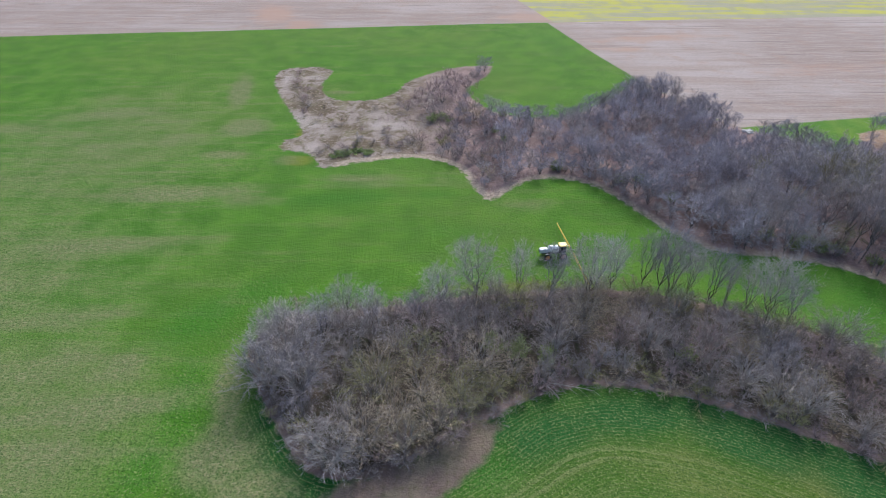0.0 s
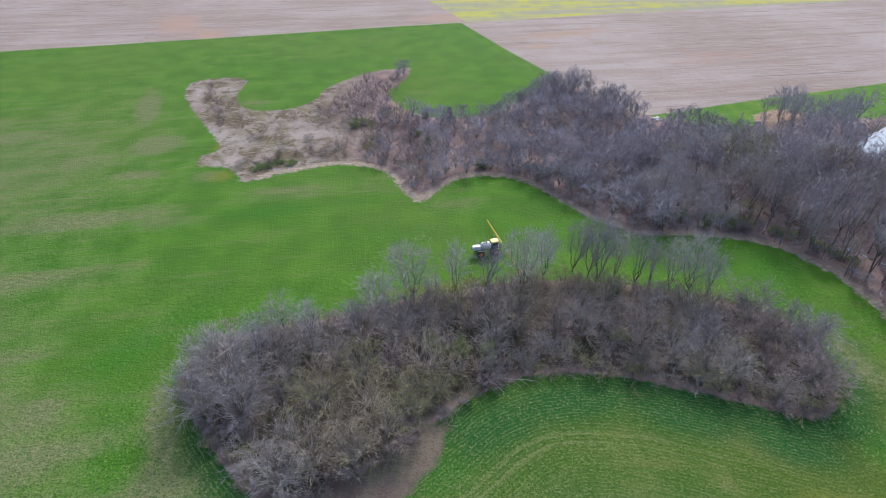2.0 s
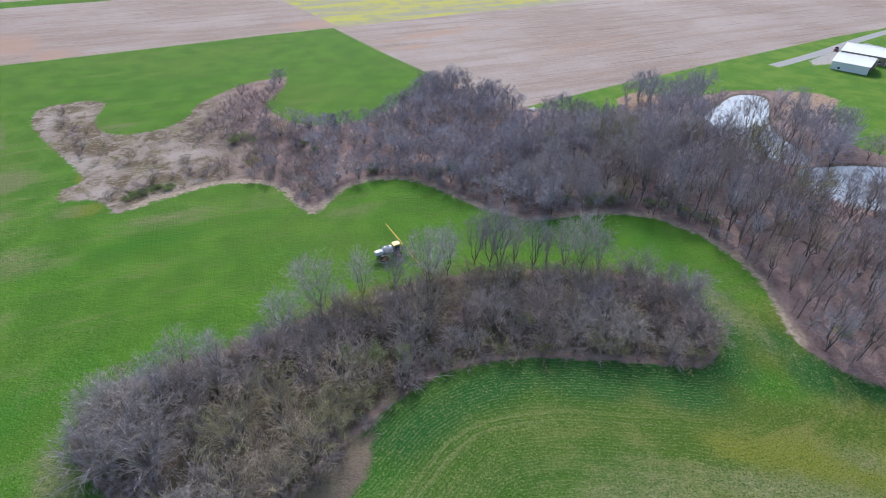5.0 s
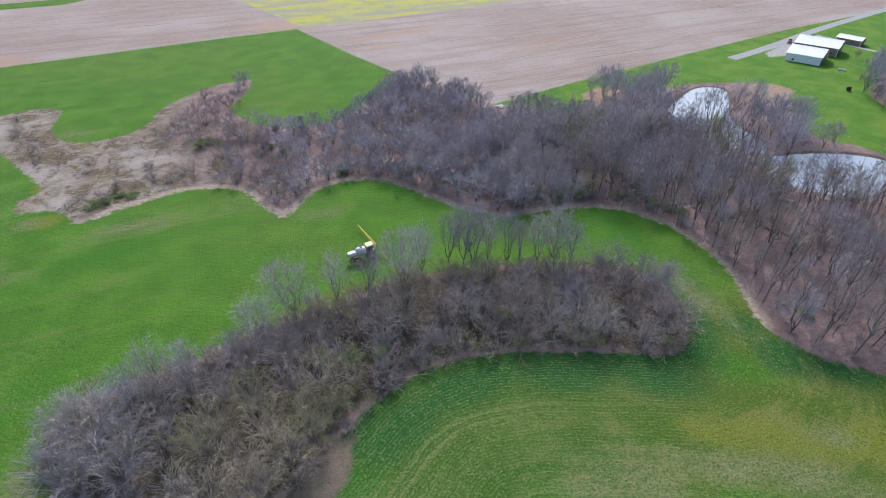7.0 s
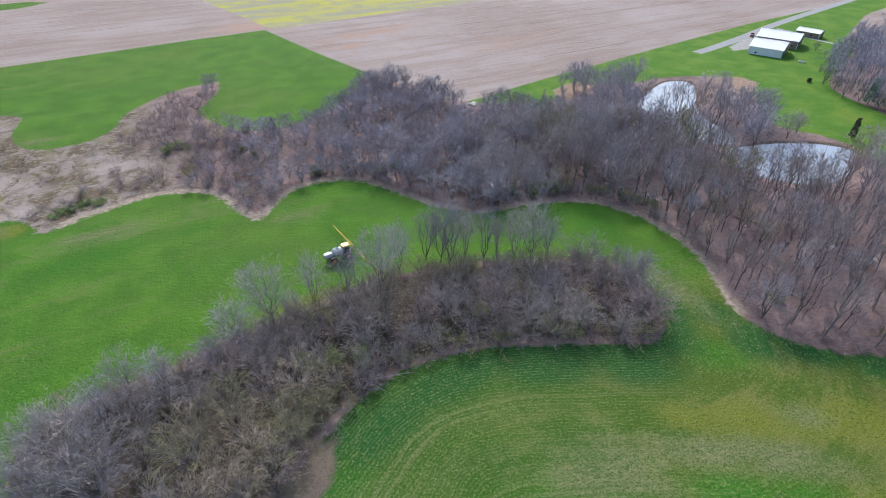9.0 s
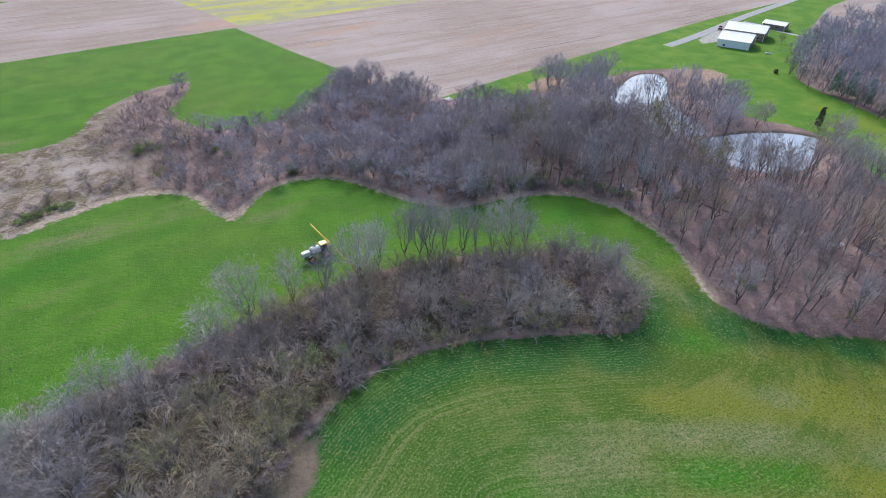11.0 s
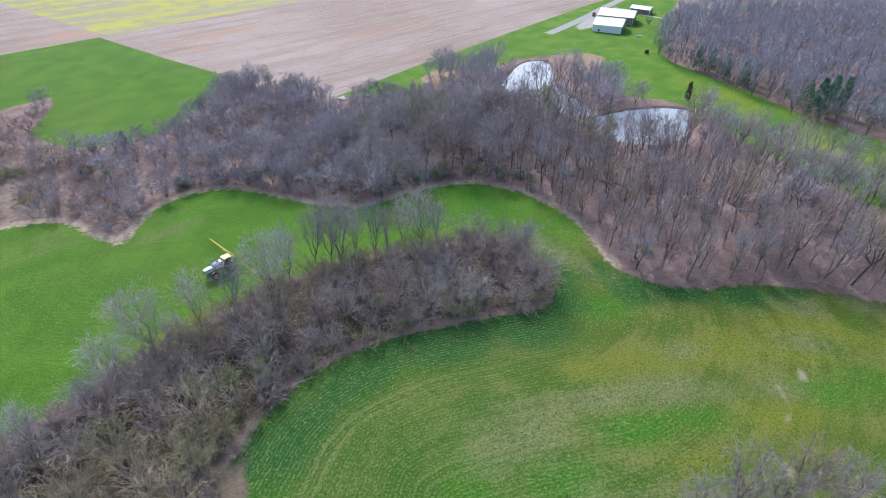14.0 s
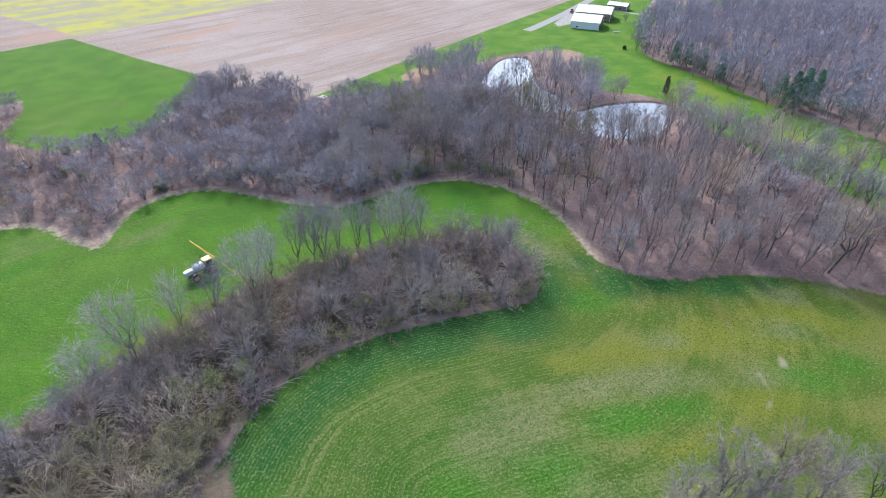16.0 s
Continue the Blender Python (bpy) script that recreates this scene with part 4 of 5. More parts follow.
low = scatter(WILD, 2.8, .6, 47, keep=lambda x, y: (x > 94) & (y < 66) & (y > -14) & (near_line(x, y, WILD_SOUTH, False) < 9))
low += scatter(WILD, 4.9, 1.2, 37, keep=lambda x, y: woody(x, y) & (x > 92) & (y < 112) & (x < 168))
low += scatter(WILD, 5.2, 1.4, 43, keep=lambda x, y: woody(x, y) & (x > 34) & (x < 135) & (y >= 112))
low += scatter([(-24, 196), (-10, 190), (4, 198), (14, 230), (22, 252), (8, 250), (-8, 228)], 2.6, 0, 39)
joined("undergrowth", undergrowth, low, TWIG_RED, "reddish-brown leafless undergrowth over leaf litter", "undergrowth", (.45, 1.25))
# copse at the near side
for x, y, h in ((61, 3, 13), (69, -2.5, 14), (54.5, 5.5, 11), (72, -8, 12), (50.5, 6, 9.5), (64, -1, 12), (57, 2, 11), (76, -13, 12), (66, -7, 12), (59, -2, 11), (52, 1, 10)):
    plant("copse", x, y, h, lean=4, widen=1.05)

# bushes of the wet corner
for x, y, h in ((-64, 236, 2.5), (-60, 228, 2.2), (-57, 215, 2.6), (-66, 250, 2), (-5, 225, 4), (-2, 232, 4), (6, 240, 4), (10, 232, 4.5), (2, 246, 3.5), (-10, 214, 4),
                (-6, 206, 4.5), (-14, 206, 3.5), (0, 215, 5), (4, 222, 5), (-2, 196, 4.5), (4, 190, 4), (8, 204, 5.5), (12, 196, 6), (-30, 172, 2), (-16, 172, 2), (-10, 178, 2.4),
                (0, 172, 3), (6, 166, 3.4), (10, 160, 3), (14, 150, 3), (-38, 190, 1.6), (-20, 186, 1.5), (16, 184, 5), (8, 178, 4), (2, 182, 3.5)):
    plant("shrub", x, y, h * 1.25, lean=6, widen=1.25, which=2 if y > 200 else None)
for x, y in scatter([(-44, 166), (-30, 168), (-16, 172), (2, 170), (10, 160), (14, 147), (20, 147), (16, 168), (4, 178), (-20, 178), (-40, 174)], 3.8, 0, 18):
    plant("shrub", x, y, random.uniform(1.4, 3.0), lean=6, widen=1.4, which=random.choice((1, 1, 0, 2)))
for x, y in scatter([(-70, 245), (-55, 225), (-40, 205), (-10, 210), (10, 240), (20, 255), (5, 248), (-14, 226), (-30, 200), (-20, 185), (-50, 190)], 6.0, 0, 19):
    plant("shrub", x, y, random.uniform(.9, 2.2), lean=6, widen=1.6, which=random.choice((1, 0, 2)))

far_models = [domed(height=15, clear=.12, width=10, leaders=4, boughs=28, sprays=4, twigs=3, twig_length=2.2, twig_width=.085, fine=False, low=-.4, ragged=.16) for _ in range(5)]
far_places = scatter(FAR_WOOD, 5.6, 0.2, 9)
joined("far_wood_trunks", [m[0] for m in far_models], far_places, BARK, "dark trunks of the dense leafless far woodland", "woodland")
joined("far_wood_crowns", [m[1] for m in far_models], far_places, TWIG_FAR_HAZE, "haze-tinted purple-grey twigs of the dense leafless far woodland", "woodland")


joined("far_brush", [m[1] for m in saplings], scatter(FAR_WOOD, 3.0, -1.0, 33, keep=lambda x, y: (near_line(x, y, FAR_WOOD) < 6) & (x < 330)), TWIG_DUSK,
       "leafless undergrowth along the far wood's edge", "brush", (.45, 1.1))


# ---- evergreens ----
def conifer(x, y, height, radius, mat, label, lean=0.0):
    ob = thing("conifer", (x, y, 0), label, "conifer", "conifers", random.random() * 360)
    part("trunk", tubes([(Vector((0, 0, -.3)), Vector((0, 0, height)), height * .016 + .04, .02)], 6), BARK, ob)
    spray = []
    levels = int(height / .45)
    for k in range(levels):
        f = k / levels
        z = height * (.12 + .88 * f)
        r = radius * (1 - f) ** .75 * random.uniform(.75, 1.1) + .15
        for j in range(12):
            g = random.random() * 6.28
            tip = Vector((math.cos(g) * r, math.sin(g) * r, z + r * random.uniform(-.15, .25)))
            root = Vector((0, 0, z))
            for _ in range(5):
                c = root.lerp(tip, random.uniform(.25, .95))
                e = c + Vector((math.cos(g) + random.gauss(0, .6), math.sin(g) + random.gauss(0, .6), random.gauss(.15, .35))).normalized() * random.uniform(.4, .9)
                spray.append((c, e, .17))
    part("crown", blades(spray), mat, ob)
    return ob


random.seed(21)
for x, y, h, r in ((236, 53, 14, 3.2), (235, 49.5, 16, 3.4), (239, 58, 11, 3.2), (242, 47, 14.5, 2.8), (230, 52, 9, 2.6), (248, 37.5, 9.3, 3.0), (250.5, 35, 9, 2.4), (292, 45, 7.5, 2.4),
                   (249, 86, 11, 2.4), (251, 95, 11, 2.0), (254, 103, 11, 2.2), (253, 109, 11, 2.0), (246, 84, 8, 2.0)):
    conifer(x, y, h, r * 1.2, NEEDLES, "dark green conifer at the far wood's edge")
conifer(32, 196, 5.5, 1.1, CEDAR, "narrow dark cedar beside the wet corner")
conifer(213, 92, 8, 1.0, IVY, "lone dark tree wrapped in ivy by the pond")
conifer(259, 138, 2.0, .8, CEDAR, "small dark evergreen bush on the lawn")


def leafy(x, y, h, w, mat=LEAF_GREEN, label="low evergreen shrub with dull green leaves"):
    """A shrub that keeps its leaves: stems and small leaf blades."""
    ob = thing("evergreen_shrub", (x, y, 0), label, "shrub", "evergreen shrubs", random.random() * 360)
    stems, leaves = [], []
    for k in range(14):
        g, r = random.random() * 6.28, random.random() ** .5 * w
        e = Vector((math.cos(g) * r, math.sin(g) * r, h * random.uniform(.6, 1) * (1 - .4 * (r / w) ** 2)))
        stems.append((Vector((0, 0, -.2)), e, .04, .01))
        for _ in range(70):
            c = e.lerp(Vector((e.x * .5, e.y * .5, 0)), random.random() ** 1.5 * .8) + Vector((random.gauss(0, w * .16), random.gauss(0, w * .16), random.gauss(0, h * .1)))
            d = Vector((random.gauss(0, 1), random.gauss(0, 1), random.gauss(.2, .6))).normalized()
            leaves.append((c, c + d * .32, .11))
    part("stem", tubes(stems, 3), BARK, ob)
    part("foliage", blades(leaves), mat, ob)
    return ob


LOW_GREEN = [(109, 103, 2.2, 2.2), (112, 99, 2.2, 2.4), (114, 95, 2, 2.2), (106, 106, 2, 2), (116, 91, 1.8, 2), (96, 112, 3, 2.2), (99, 110, 3.4, 2), (93, 114, 3, 2),
           (-36, 166, 1.2, 2.4), (-33, 167, 1.4, 2.6), (-29, 168, 1.3, 2.4), (-25, 168, 1.1, 2.2), (0, 198, 2.6, 2.2), (2, 195, 2.4, 2), (22, 178, 2, 1.6), (60, 148, 3, 1.6)]
TALL_GREEN = [(10, 77, 5, 2.8), (15, 75, 5.5, 2.6), (20, 73, 5, 2.4), (109, 47, 2, 1.6), (48, 74, 4, 2), (89, 112, 4, 2.2), (95, 111, 4, 2.4), (84, 116, 3.6, 2.0),
           (54, 147, 3.4, 1.8), (36, 155, 3.4, 1.8), (23, 201, 2.4, 1.8), (-4, 196, 3.4, 2.4), (19, 185, 3, 1.8), (37, 156, 3, 1.6), (66, 136, 3.6, 1.8)]
for x, y, h, w in LOW_GREEN + TALL_GREEN:
    leafy(x, y, h, w)


# ---- loose growth: dead grass, weeds ----
def tufts(name, places, mat, height, label, category, blades_each=3):
    verts, faces = [], []
    for x, y in places:
        for _ in range(blades_each):
            g, h, w = random.random() * 6.28, height * random.uniform(.5, 1.2), random.uniform(.05, .12)
            ox, oy = x + random.gauss(0, .2), y + random.gauss(0, .2)
            lx, ly = random.gauss(0, .8) * h, random.gauss(0, .8) * h
            k = len(verts)
            verts += [(ox - math.cos(g) * w, oy - math.sin(g) * w, -.25), (ox + math.cos(g) * w, oy + math.sin(g) * w, -.25), (ox + lx, oy + ly, h)]
            faces.append((k, k + 1, k + 2))
    return tagged(part(name, (verts, [], faces), mat, None), label, category, kind="stuff")


random.seed(31)
tufts("dead_grass", scatter(WILD, .95, .2, 12, keep=lambda x, y: (y > -14) & (x < 150) & dry(x, y) & ((x < 18) | (near_line(x, y, WILD) < 3)), tries=3), STRAW, .22,
      "matted straw-coloured dead grass", "grass")
tufts("verge_grass", scatter(CLUMP, .9, -1.0, 13, keep=lambda x, y: near_line(x, y, CLUMP) < 3, tries=3), STRAW, .5, "straw-coloured dead grass round the small wood", "grass")
NORTH_CROP = [(-120, 110), (-60, 95), (30, 102), (90, 88), (104, 80), (98, 100), (60, 114), (44, 143), (14, 134), (0, 158), (-45, 152), (-60, 175), (-80, 240), (-120, 250)]
tufts("crop_tufts", scatter(NORTH_CROP, 3.0, 0, 14, tries=2), TUFT, .28, "darker tufts standing in the green crop", "crop", 5)
SOUTH_CROP = [(-30, 30), (10, 52), (30, 62), (50, 56), (76, 42), (92, 48), (110, 16), (100, -8), (60, 4), (20, 20)]
tufts("crop_tufts", scatter(SOUTH_CROP, 6.5, 0, 15, tries=2), TUFT, .2, "darker tufts standing in the green crop", "crop", 5)


# ---- small pieces on the ground ----
def fallen_limb(x, y, turn, length, label):
    ob = thing("fallen_limb", (x, y, 0), label, "dead branch", "fallen limbs", turn)
    wood = []
    joints = limb(Vector((0, 0, .5)), Vector((1, 0, .02)), length, .11, 5, .1, 0, wood, .3)
    for k, (q, d, r) in enumerate(joints):
        for s in (-1, 1):
            dd = (d + Vector((0, s * random.uniform(.5, 1.0), random.uniform(.0, .4)))).normalized()
            limb(q, dd, length * random.uniform(.2, .4), r * .6, 3, .12, -.02, wood, .2)
    part("wood", tubes(wood, 5), DEADWOOD, ob)


fallen_limb(20, 68, -18, 8.0, "pale fallen limb reaching out over the crop's edge")
fallen_limb(19, 68.5, -52, 6.0, "pale fallen limb reaching out over the crop's edge")
fallen_limb(-22, 52, 10, 7.0, "pale fallen limb along the small wood's foot")


def rock(x, y, size):
    ob = thing("rock", (x, y, 0), "pale stone of a heap by the ploughed field", "rock", "stone heap", random.random() * 360)
    bm = bmesh.new()
    bmesh.ops.create_icosphere(bm, subdivisions=2, radius=size)
    for v in bm.verts:
        v.co *= 1 + .35 * noise.noise(v.co * 1.3 / size + Vector((x, y, 0)))
        v.co.z = v.co.z * .6 + size * .3
    part("stone", bm, STONE, ob)


for k in range(9):
    rock(111 + random.gauss(0, 1.3), 185.5 + random.gauss(0, 1.0), random.uniform(.4, .95))


# ---- field sprayer ----
def block(size, at=(0, 0, 0), bevel=0.0, taper=1.0):
    bm = bmesh.new()
    bmesh.ops.create_cube(bm, size=1.0)
    for v in bm.verts:
        k = taper if v.co.z > 0 else 1.0
        v.co = Vector((v.co.x * size[0] * k, v.co.y * size[1] * k, v.co.z * size[2]))
    if bevel:
        bmesh.ops.bevel(bm, geom=bm.edges[:], offset=bevel, segments=2, affect="EDGES")
    bmesh.ops.translate(bm, vec=at, verts=bm.verts[:])
    return bm


def turned(profile, sides=24, axis="y", at=(0, 0, 0)):
    """A body of revolution from a profile of (distance along the axis, radius)."""
    bm = bmesh.new()
    rings = []
    for u, r in profile:
        ring = []
        for s in range(sides):
            g = 2 * math.pi * s / sides
            c, d = math.cos(g) * r, math.sin(g) * r
            p = {"x": (u, c, d), "y": (c, u, d), "z": (c, d, u)}[axis]
            ring.append(bm.verts.new(Vector(p) + Vector(at)))
        rings.append(ring)
    for a, b in zip(rings, rings[1:]):
        for s in range(sides):
            bm.faces.new((a[s], a[(s + 1) % sides], b[(s + 1) % sides], b[s]))
    bm.faces.new(rings[0]), bm.faces.new(rings[-1])
    bmesh.ops.recalc_face_normals(bm, faces=bm.faces[:])
    return bm


def rods(rows, sides=6):
    return tubes([(Vector(a), Vector(b), r, r) for a, b, r in rows], sides)


RUBBER = plain("tyre_rubber", (0.02, 0.02, 0.02), (0.05, 0.045, 0.04), 6, 0.85)
RIM = plain("rim_paint", (0.55, 0.2, 0.06), (0.68, 0.28, 0.1), 4, 0.45, 0.5)
YELLOW_PAINT = plain("yellow_paint", (0.75, 0.45, 0.02), (0.85, 0.55, 0.04), 2, 0.4, 0.5)
TANK = plain("tank_plastic", (0.72, 0.73, 0.72), (0.85, 0.86, 0.85), 1.5, 0.35, 0.5)
HOOD = plain("hood_paint", (0.4, 0.46, 0.52), (0.62, 0.67, 0.7), 2, 0.35, 0.5)
STEEL = plain("dark_steel", (0.04, 0.045, 0.055), (0.12, 0.13, 0.14), 4, 0.5, 0.5, 0.4)
GLASS, _gt, _gs = material("cab_glass", 0.05, 0.5)
_gs.inputs["Base Color"].default_value = (0.03, 0.04, 0.045, 1)
LAMP_WHITE = plain("lamp_lens", (0.7, 0.7, 0.68), (0.85, 0.85, 0.82), 8, 0.2, 0.6)


def sprayer(x, y, turn):
    ob = thing("field_sprayer", (x, y, 0), "self-propelled field sprayer with yellow cab roof, white tank and front boom", "sprayer", "", turn)
    part("chassis", block((6.6, 1.1, .3), (0, 0, 1.6), .04), STEEL, ob)
    for wx in (-1.95, 1.95):
        part("axle", rods([((wx, -1.45, 1.5), (wx, 1.45, 1.5), .12)], 8), STEEL, ob)
        for wy in (-1.5, 1.5):
            wheel = part("wheel", block((.2, .2, .95), (wx, wy * .8, 1.2), .03), STEEL, ob, "dark wheel leg")
            tyre = turned([(-.19, .62), (-.2, .86), (-.14, .95), (.14, .95), (.2, .86), (.19, .62)], 28, "y", (wx, wy, .95))
            for f in list(tyre.faces):
                if len(f.verts) > 4:
                    tyre.faces.remove(f)
            for k in range(22):
                g = 2 * math.pi * k / 22
                m = Matrix.Translation((wx, wy, .95)) @ Matrix.Rotation(g, 4, "Y") @ Matrix.Translation((0, 0, .96))
                bmesh.ops.create_cube(tyre, size=1.0, matrix=m @ Matrix.Rotation(.5 if k % 2 else -.5, 4, "Z") @ Matrix.Diagonal((.07, .34, .05, 1)))
            part("tyre", tyre, RUBBER, wheel)
            s = 1 if wy > 0 else -1
            part("rim", turned([(-.12, .63), (s * .02, .6), (s * .1, .3), (s * .16, .16), (s * .17, .02)] if s > 0 else
                               [(.12, .63), (-.02, .6), (-.1, .3), (-.16, .16), (-.17, .02)], 24, "y", (wx, wy, .95)), RIM, wheel, "orange rim")
            part("fender", block((1.3, .34, .05), (wx, wy, 2.0), .02), STEEL, wheel)
    part("hood", block((2.3, 1.35, 1.05), (-2.75, 0, 2.25), .14, .86), HOOD, ob, "pale blue-grey engine hood")
    for k in range(5):
        part("grille_slat", block((.03, 1.0, .06), (-3.9, 0, 1.95 + k * .13), .01), STEEL, ob)
    part("exhaust", rods([((-1.9, .55, 2.6), (-1.9, .55, 3.5), .07)], 10), STEEL, ob)
    part("tank", turned([(-1.25, .35), (-1.2, .7), (-1.0, .92), (-.3, .95), (-.28, .91), (-.22, .91), (-.2, .95), (.45, .95), (.47, .91), (.53, .91), (.55, .95),
                         (.95, .92), (1.15, .7), (1.2, .35)], 32, "x", (-.3, 0, 2.5)), TANK, ob, "white spray tank")
    part("tank_lid", turned([(0, .28), (.1, .28), (.14, .2)], 18, "z", (-.2, 0, 3.42)), STEEL, ob)
    cab = part("cab", block((1.55, 1.6, .7), (1.95, 0, 2.0), .08), STEEL, ob, "dark cab")
    part("window", block((1.45, 1.52, 1.2), (1.95, 0, 2.9), .1, .95), GLASS, cab, "tinted cab glass")
    for px in (1.2, 2.7):
        for py in (-.76, .76):
            part("pillar", rods([((px, py, 2.3), (px * .98 + .04, py * .96, 3.5), .05)], 6), STEEL, cab)
    part("roof", block((1.95, 1.85, .26), (1.92, 0, 3.6), .09, .9), YELLOW_PAINT, cab, "yellow cab roof")
    for py in (-.6, -.2, .2, .6):
        part("work_light", block((.08, .2, .12), (2.92, py, 3.58), .02), LAMP_WHITE, cab)
    for s in (-1, 1):
        part("mirror", block((.06, .22, .36), (2.75, s * 1.25, 2.95), .02), STEEL, cab)
        part("handrail", rods([((-1.4, s * .95, 2.0), (-1.4, s * .95, 2.9), .025), ((-1.4, s * .95, 2.9), (.9, s * .95, 2.9), .025), ((.9, s * .95, 2.9), (.9, s * .95, 2.0), .025)]), STEEL, ob)
        part("walkway", block((2.4, .4, .06), (-.25, s * .95, 1.85), .01), STEEL, ob)
    part("ladder", rods([((1.1, 1.0, .5), (1.1, .9, 1.9), .03), ((1.5, 1.0, .5), (1.5, .9, 1.9), .03)] +
                        [((1.1, 1.0 - k * .02, .55 + k * .32), (1.5, 1.0 - k * .02, .55 + k * .32), .025) for k in range(5)]), STEEL, ob)
    part("lift_mast", rods([((3.2, -.5, 1.6), (4.5, -.5, 1.2), .08), ((3.2, .5, 1.6), (4.5, .5, 1.2), .08), ((4.5, -1.2, 1.2), (4.5, 1.2, 1.2), .08), ((4.5, -1.2, 1.9), (4.5, 1.2, 1.9), .08),
                            ((4.5, -1.2, 1.2), (4.5, -1.2, 1.9), .07), ((4.5, 1.2, 1.2), (4.5, 1.2, 1.9), .07), ((3.1, -.4, 1.8), (4.5, -.4, 1.85), .06), ((3.1, .4, 1.8), (4.5, .4, 1.85), .06)], 8), STEEL, ob)
    for s in (-1, 1):
        rows = []
        n = 15
        for k in range(n):
            y0, y1 = 1.2 + 11.8 * k / n, 1.2 + 11.8 * (k + 1) / n
            t0, t1 = .62 - .4 * k / n, .62 - .4 * (k + 1) / n
            rows += [((4.5, s * y0, 1.2), (4.5, s * y1, 1.2), .075), ((4.5, s * y0, 1.2 + t0), (4.5, s * y1, 1.2 + t1), .06),
                     ((4.5, s * y0, 1.2), (4.5, s * y1, 1.2 + t1), .035), ((4.5, s * y1, 1.2), (4.5, s * y1, 1.2 + t1), .035)]
        boom = part("boom", rods(rows), YELLOW_PAINT, ob, "yellow boom of welded truss")
        for k in range(12):
            yk = s * (1.6 + k)
            part("nozzle", rods([((4.5, yk, .85), (4.5, yk, 1.2), .03)]), STEEL, boom)
    return ob


sprayer(27.6, 108.7, 6.3)


# ---- farmyard ----
SHEET_WHITE = plain("white_sheet_metal", (0.72, 0.74, 0.77), (0.84, 0.85, 0.87), .3, 0.4, 0.5)
SHEET_BROWN = plain("brown_sheet_metal", (0.16, 0.125, 0.1), (0.25, 0.2, 0.165), .4, 0.6, 0.4)
# near-black panel colour stands in for shade inside the open doorways
DOORWAY_SHADE = plain("dark_opening", (0.02, 0.02, 0.02), (0.05, 0.05, 0.05), 1, 0.9)
ROOF_WHITE = plain("white_roof_sheet", (0.78, 0.78, 0.78), (0.88, 0.88, 0.88), .3, 0.35, 0.5)
TRIM = plain("white_trim", (0.75, 0.75, 0.74), (0.85, 0.85, 0.84), 2, 0.5)


def wall_panel(a, b, z0, z1, thick, top=None):
    """An upright wall from a to b (plan), as tall as z1, with a gable to top in the middle."""
    bm = bmesh.new()
    d = Vector((b[0] - a[0], b[1] - a[1], 0))
    n = Vector((-d.y, d.x, 0)).normalized() * thick
    outline = [(0, z0), (1, z0), (1, z1)] + ([(.5, top)] if top else []) + [(0, z1)]
    p = [Vector((a[0], a[1], 0)) + d * u + Vector((0, 0, z)) for u, z in outline]
    front = [bm.verts.new(q) for q in p]
    back = [bm.verts.new(q + n) for q in p]
    bm.faces.new(front), bm.faces.new(back[::-1])
    for k in range(len(p)):
        bm.faces.new((front[k], back[k], back[(k + 1) % len(p)], front[(k + 1) % len(p)]))
    bmesh.ops.recalc_face_normals(bm, faces=bm.faces[:])
    return bm


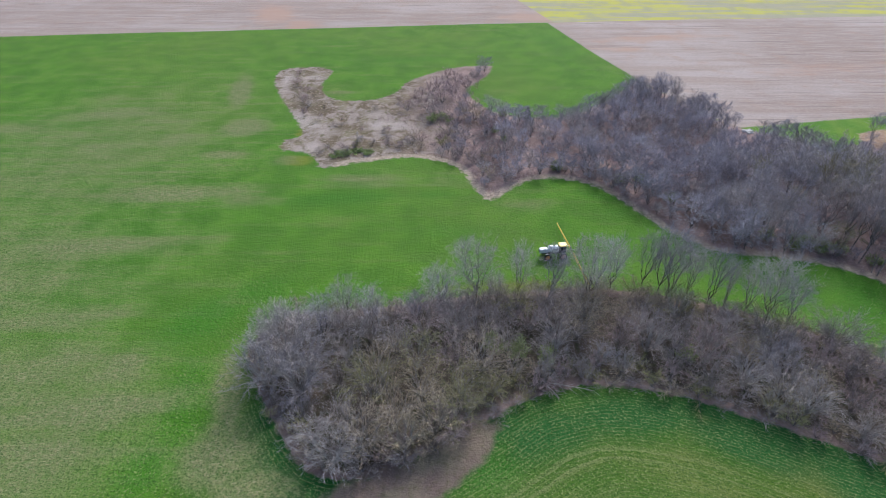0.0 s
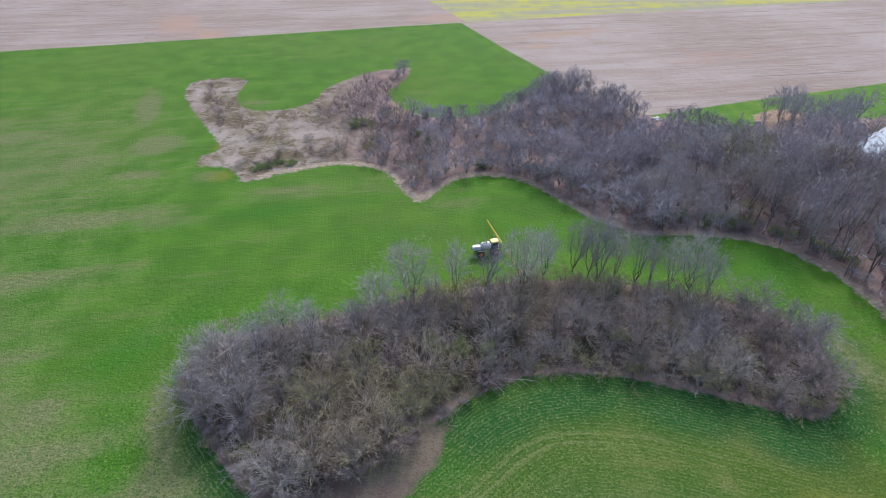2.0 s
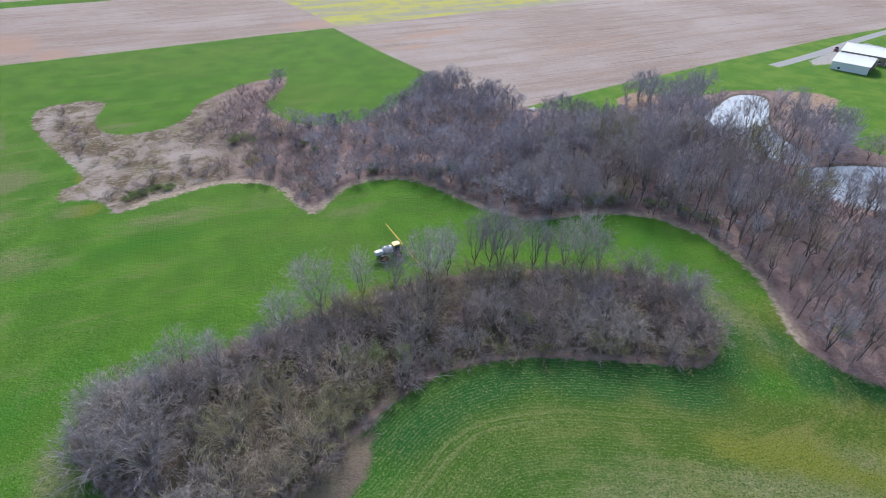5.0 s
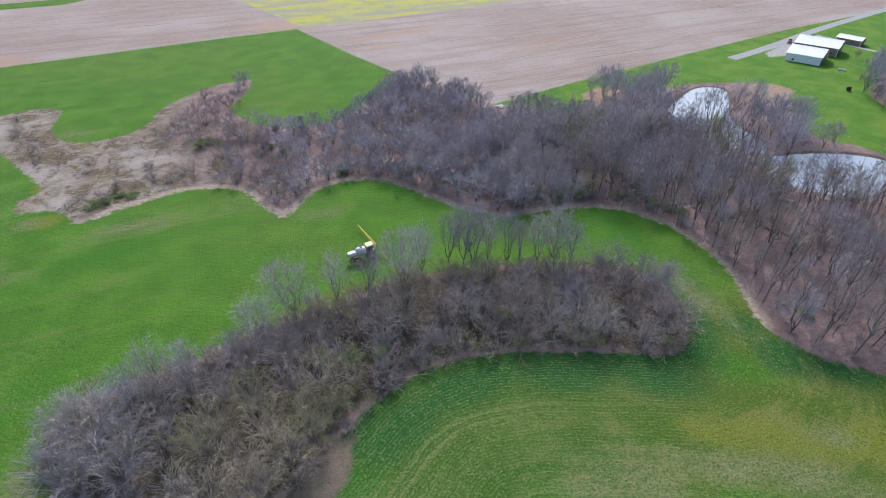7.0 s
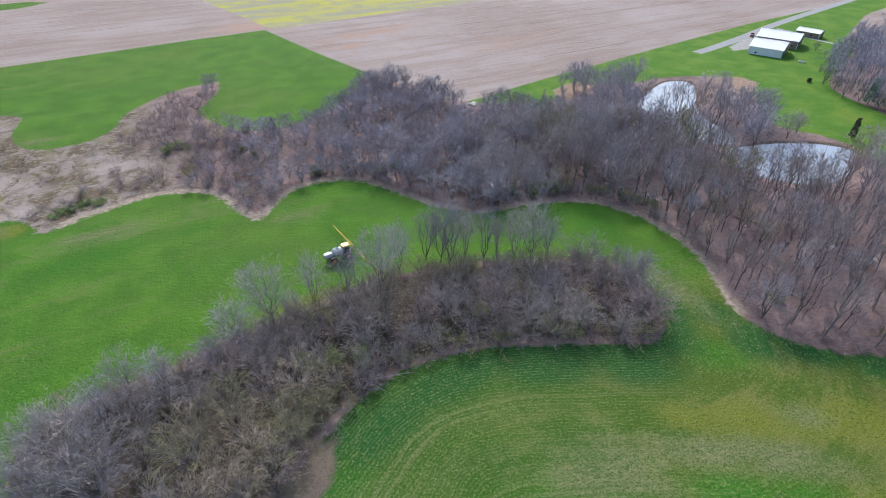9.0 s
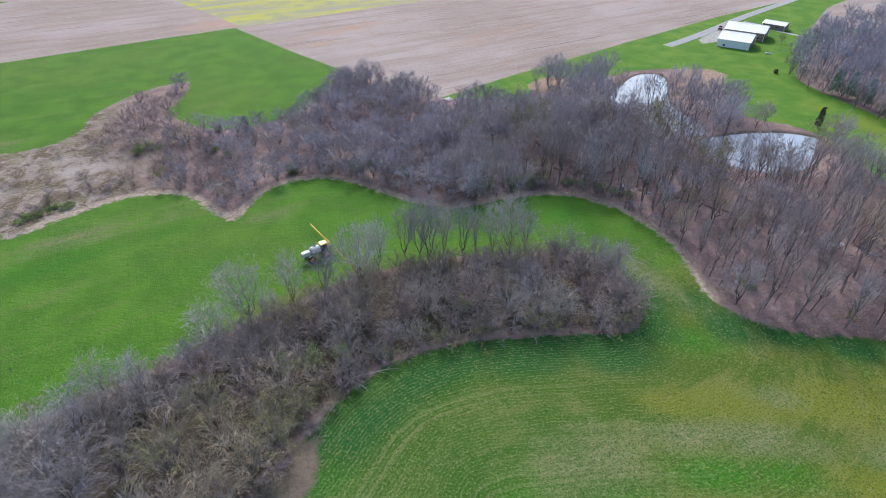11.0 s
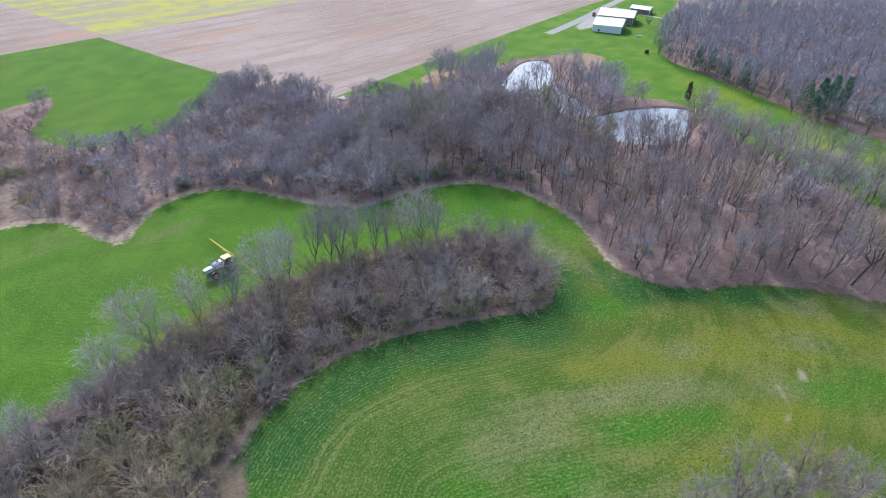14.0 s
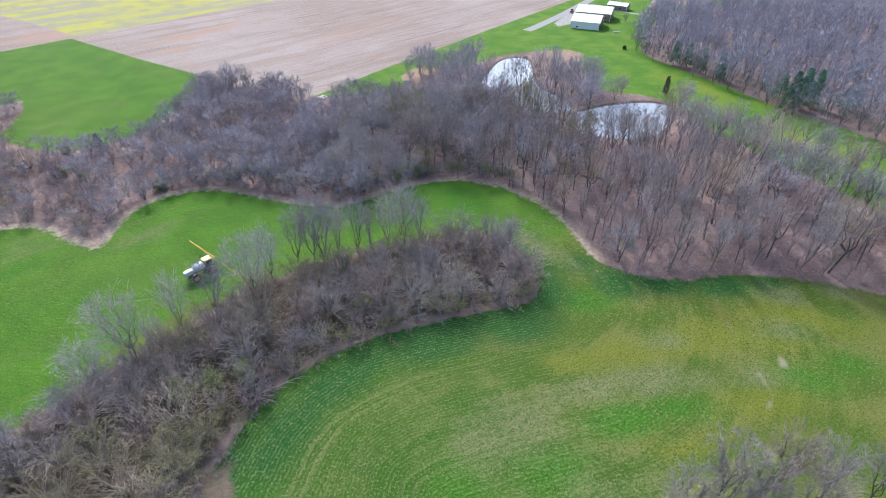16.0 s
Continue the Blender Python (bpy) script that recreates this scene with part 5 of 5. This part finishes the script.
def barn(x, y, turn, length, depth, eave, ridge, front, ends, label, doors=(), windows=()):
    """A metal barn; its front runs along local x, the ridge parallel to it."""
    ob = thing("barn", (x, y, 0), label, "barn", "farm buildings", turn)
    part("wall", wall_panel((0, 0), (length, 0), -.3, eave, .2), front, ob)
    part("wall", wall_panel((length, depth), (0, depth), -.3, eave, .2), front, ob)
    part("wall", wall_panel((length, .2), (length, depth - .2), -.3, eave, .2, ridge), ends, ob)
    part("wall", wall_panel((0, depth - .2), (0, .2), -.3, eave, .2, ridge), ends, ob)
    run, rise = depth / 2 + .5, (ridge - eave) * (depth / 2 + .5) / (depth / 2)
    for s, base in ((1, 0), (-1, depth)):
        roof = bmesh.new()
        p = [(-.5, base - s * .5, ridge - rise + .12), (length + .5, base - s * .5, ridge - rise + .12), (length + .5, depth / 2, ridge + .12), (-.5, depth / 2, ridge + .12)]
        lo = [roof.verts.new(q) for q in p]
        hi = [roof.verts.new((q[0], q[1], q[2] + .1)) for q in p]
        roof.faces.new(lo), roof.faces.new(hi)
        for k in range(4):
            roof.faces.new((lo[k], lo[(k + 1) % 4], hi[(k + 1) % 4], hi[k]))
        bmesh.ops.recalc_face_normals(roof, faces=roof.faces[:])
        slope = part("roof", roof, ROOF_WHITE, ob, "white sheet roof")
        ribs = []
        for k in range(int(length / 1.0) + 1):
            u = k * 1.0
            ribs.append(((u, base - s * .5, ridge - rise + .23), (u, depth / 2, ridge + .23), .035))
        part("standing_seam", rods(ribs, 4), ROOF_WHITE, slope)["kind"] = "stuff"
    part("ridge_cap", block((length + 1, .5, .08), (length / 2, depth / 2, ridge + .26), .02), ROOF_WHITE, ob)
    for side, u, w, h in doors:
        if side == "front":
            part("door", block((w, .08, h), (u, -.03, h / 2), .02), DOORWAY_SHADE, ob, "dark panel painted as a shaded open doorway")
        else:
            part("door", block((.08, w, h), (length + .03, u, h / 2), .02), DOORWAY_SHADE, ob, "dark panel painted as a shaded open doorway")
    for side, u, z in windows:
        at = (u, -.03, z) if side == "front" else (length + .03, u, z)
        size = (1.0, .08, .8) if side == "front" else (.08, 1.0, .8)
        win = part("window", block(size, at, .02), GLASS, ob)
        part("frame", block((1.16, .06, .1) if side == "front" else (.06, 1.16, .1), (at[0], at[1], z - .45), .01), TRIM, win)
    for cx, cy in ((0, 0), (length, 0), (length, depth)):
        part("corner_trim", block((.24, .24, eave), (cx, cy, eave / 2), .02), TRIM, ob)
    return ob


barn(274.5, 181.5, -66, 15.5, 15.5, 3.8, 6.2, SHEET_WHITE, SHEET_BROWN, "white metal pole barn with a white roof", [("end", 1.9, 2.6, 3.0)], [("front", 3.4, 1.0)])
barn(294, 192, -66, 20, 15, 4.2, 6.6, SHEET_BROWN, SHEET_BROWN, "brown metal barn with a white roof", [("end", 4, 3.2, 3.2)], [("front", 14.8, 1.6), ("front", 17.5, 1.6)])
barn(330, 193, -75, 12, 7, 2.8, 4.0, SHEET_BROWN, SHEET_BROWN, "small dark shed with a white roof", [], [("front", 3, 1.4), ("front", 8, 1.4)])

RED_PAINT = plain("faded_red_paint", (0.2, 0.04, 0.03), (0.3, 0.07, 0.05), 2, 0.5, 0.5)


def pickup(x, y, turn):
    ob = thing("pickup_truck", (x, y, 0.1), "dark red pickup truck parked on the gravel yard", "truck", "", turn)
    part("body", block((5.2, 1.9, .7), (0, 0, .85), .12), RED_PAINT, ob)
    cabin = part("cabin", block((2.0, 1.7, .75), (.2, 0, 1.5), .12, .82), GLASS, ob, "dark glazed cabin")
    part("roof", block((1.6, 1.45, .08), (.2, 0, 1.9), .03), RED_PAINT, cabin)
    part("bed", block((1.9, 1.5, .1), (-1.5, 0, 1.22), .02), STEEL, ob)
    for wx in (-1.6, 1.7):
        for wy in (-.85, .85):
            w = part("wheel", turned([(-.12, .2), (-.12, .36), (.12, .36), (.12, .2)], 18, "y", (wx, wy, .36)), RUBBER, ob)
            part("rim", turned([(-.13, .2), (.13, .2)], 14, "y", (wx, wy, .36)), LAMP_WHITE, w)
    for wy in (-.65, .65):
        part("headlight", block((.06, .3, .18), (2.6, wy, .95), .02), LAMP_WHITE, ob)


pickup(306, 203, 30)


def low_trailer(x, y, turn):
    ob = thing("stock_tank", (x, y, 0.1), "long white water trough on the lawn", "trough", "", turn)
    part("shell", block((3.4, .9, .6), (0, 0, .35), .1), TRIM, ob)
    part("hollow", block((3.1, .62, .04), (0, 0, .66), .01), WATER, ob, "water in the trough")


low_trailer(284, 158, -60)
random.seed(41)
for x, y, h in ((308, 167, 5), (314, 160, 6), (318, 155, 5), (330, 165, 6), (300, 157, 4)):
    plant("wood", x, y, h)
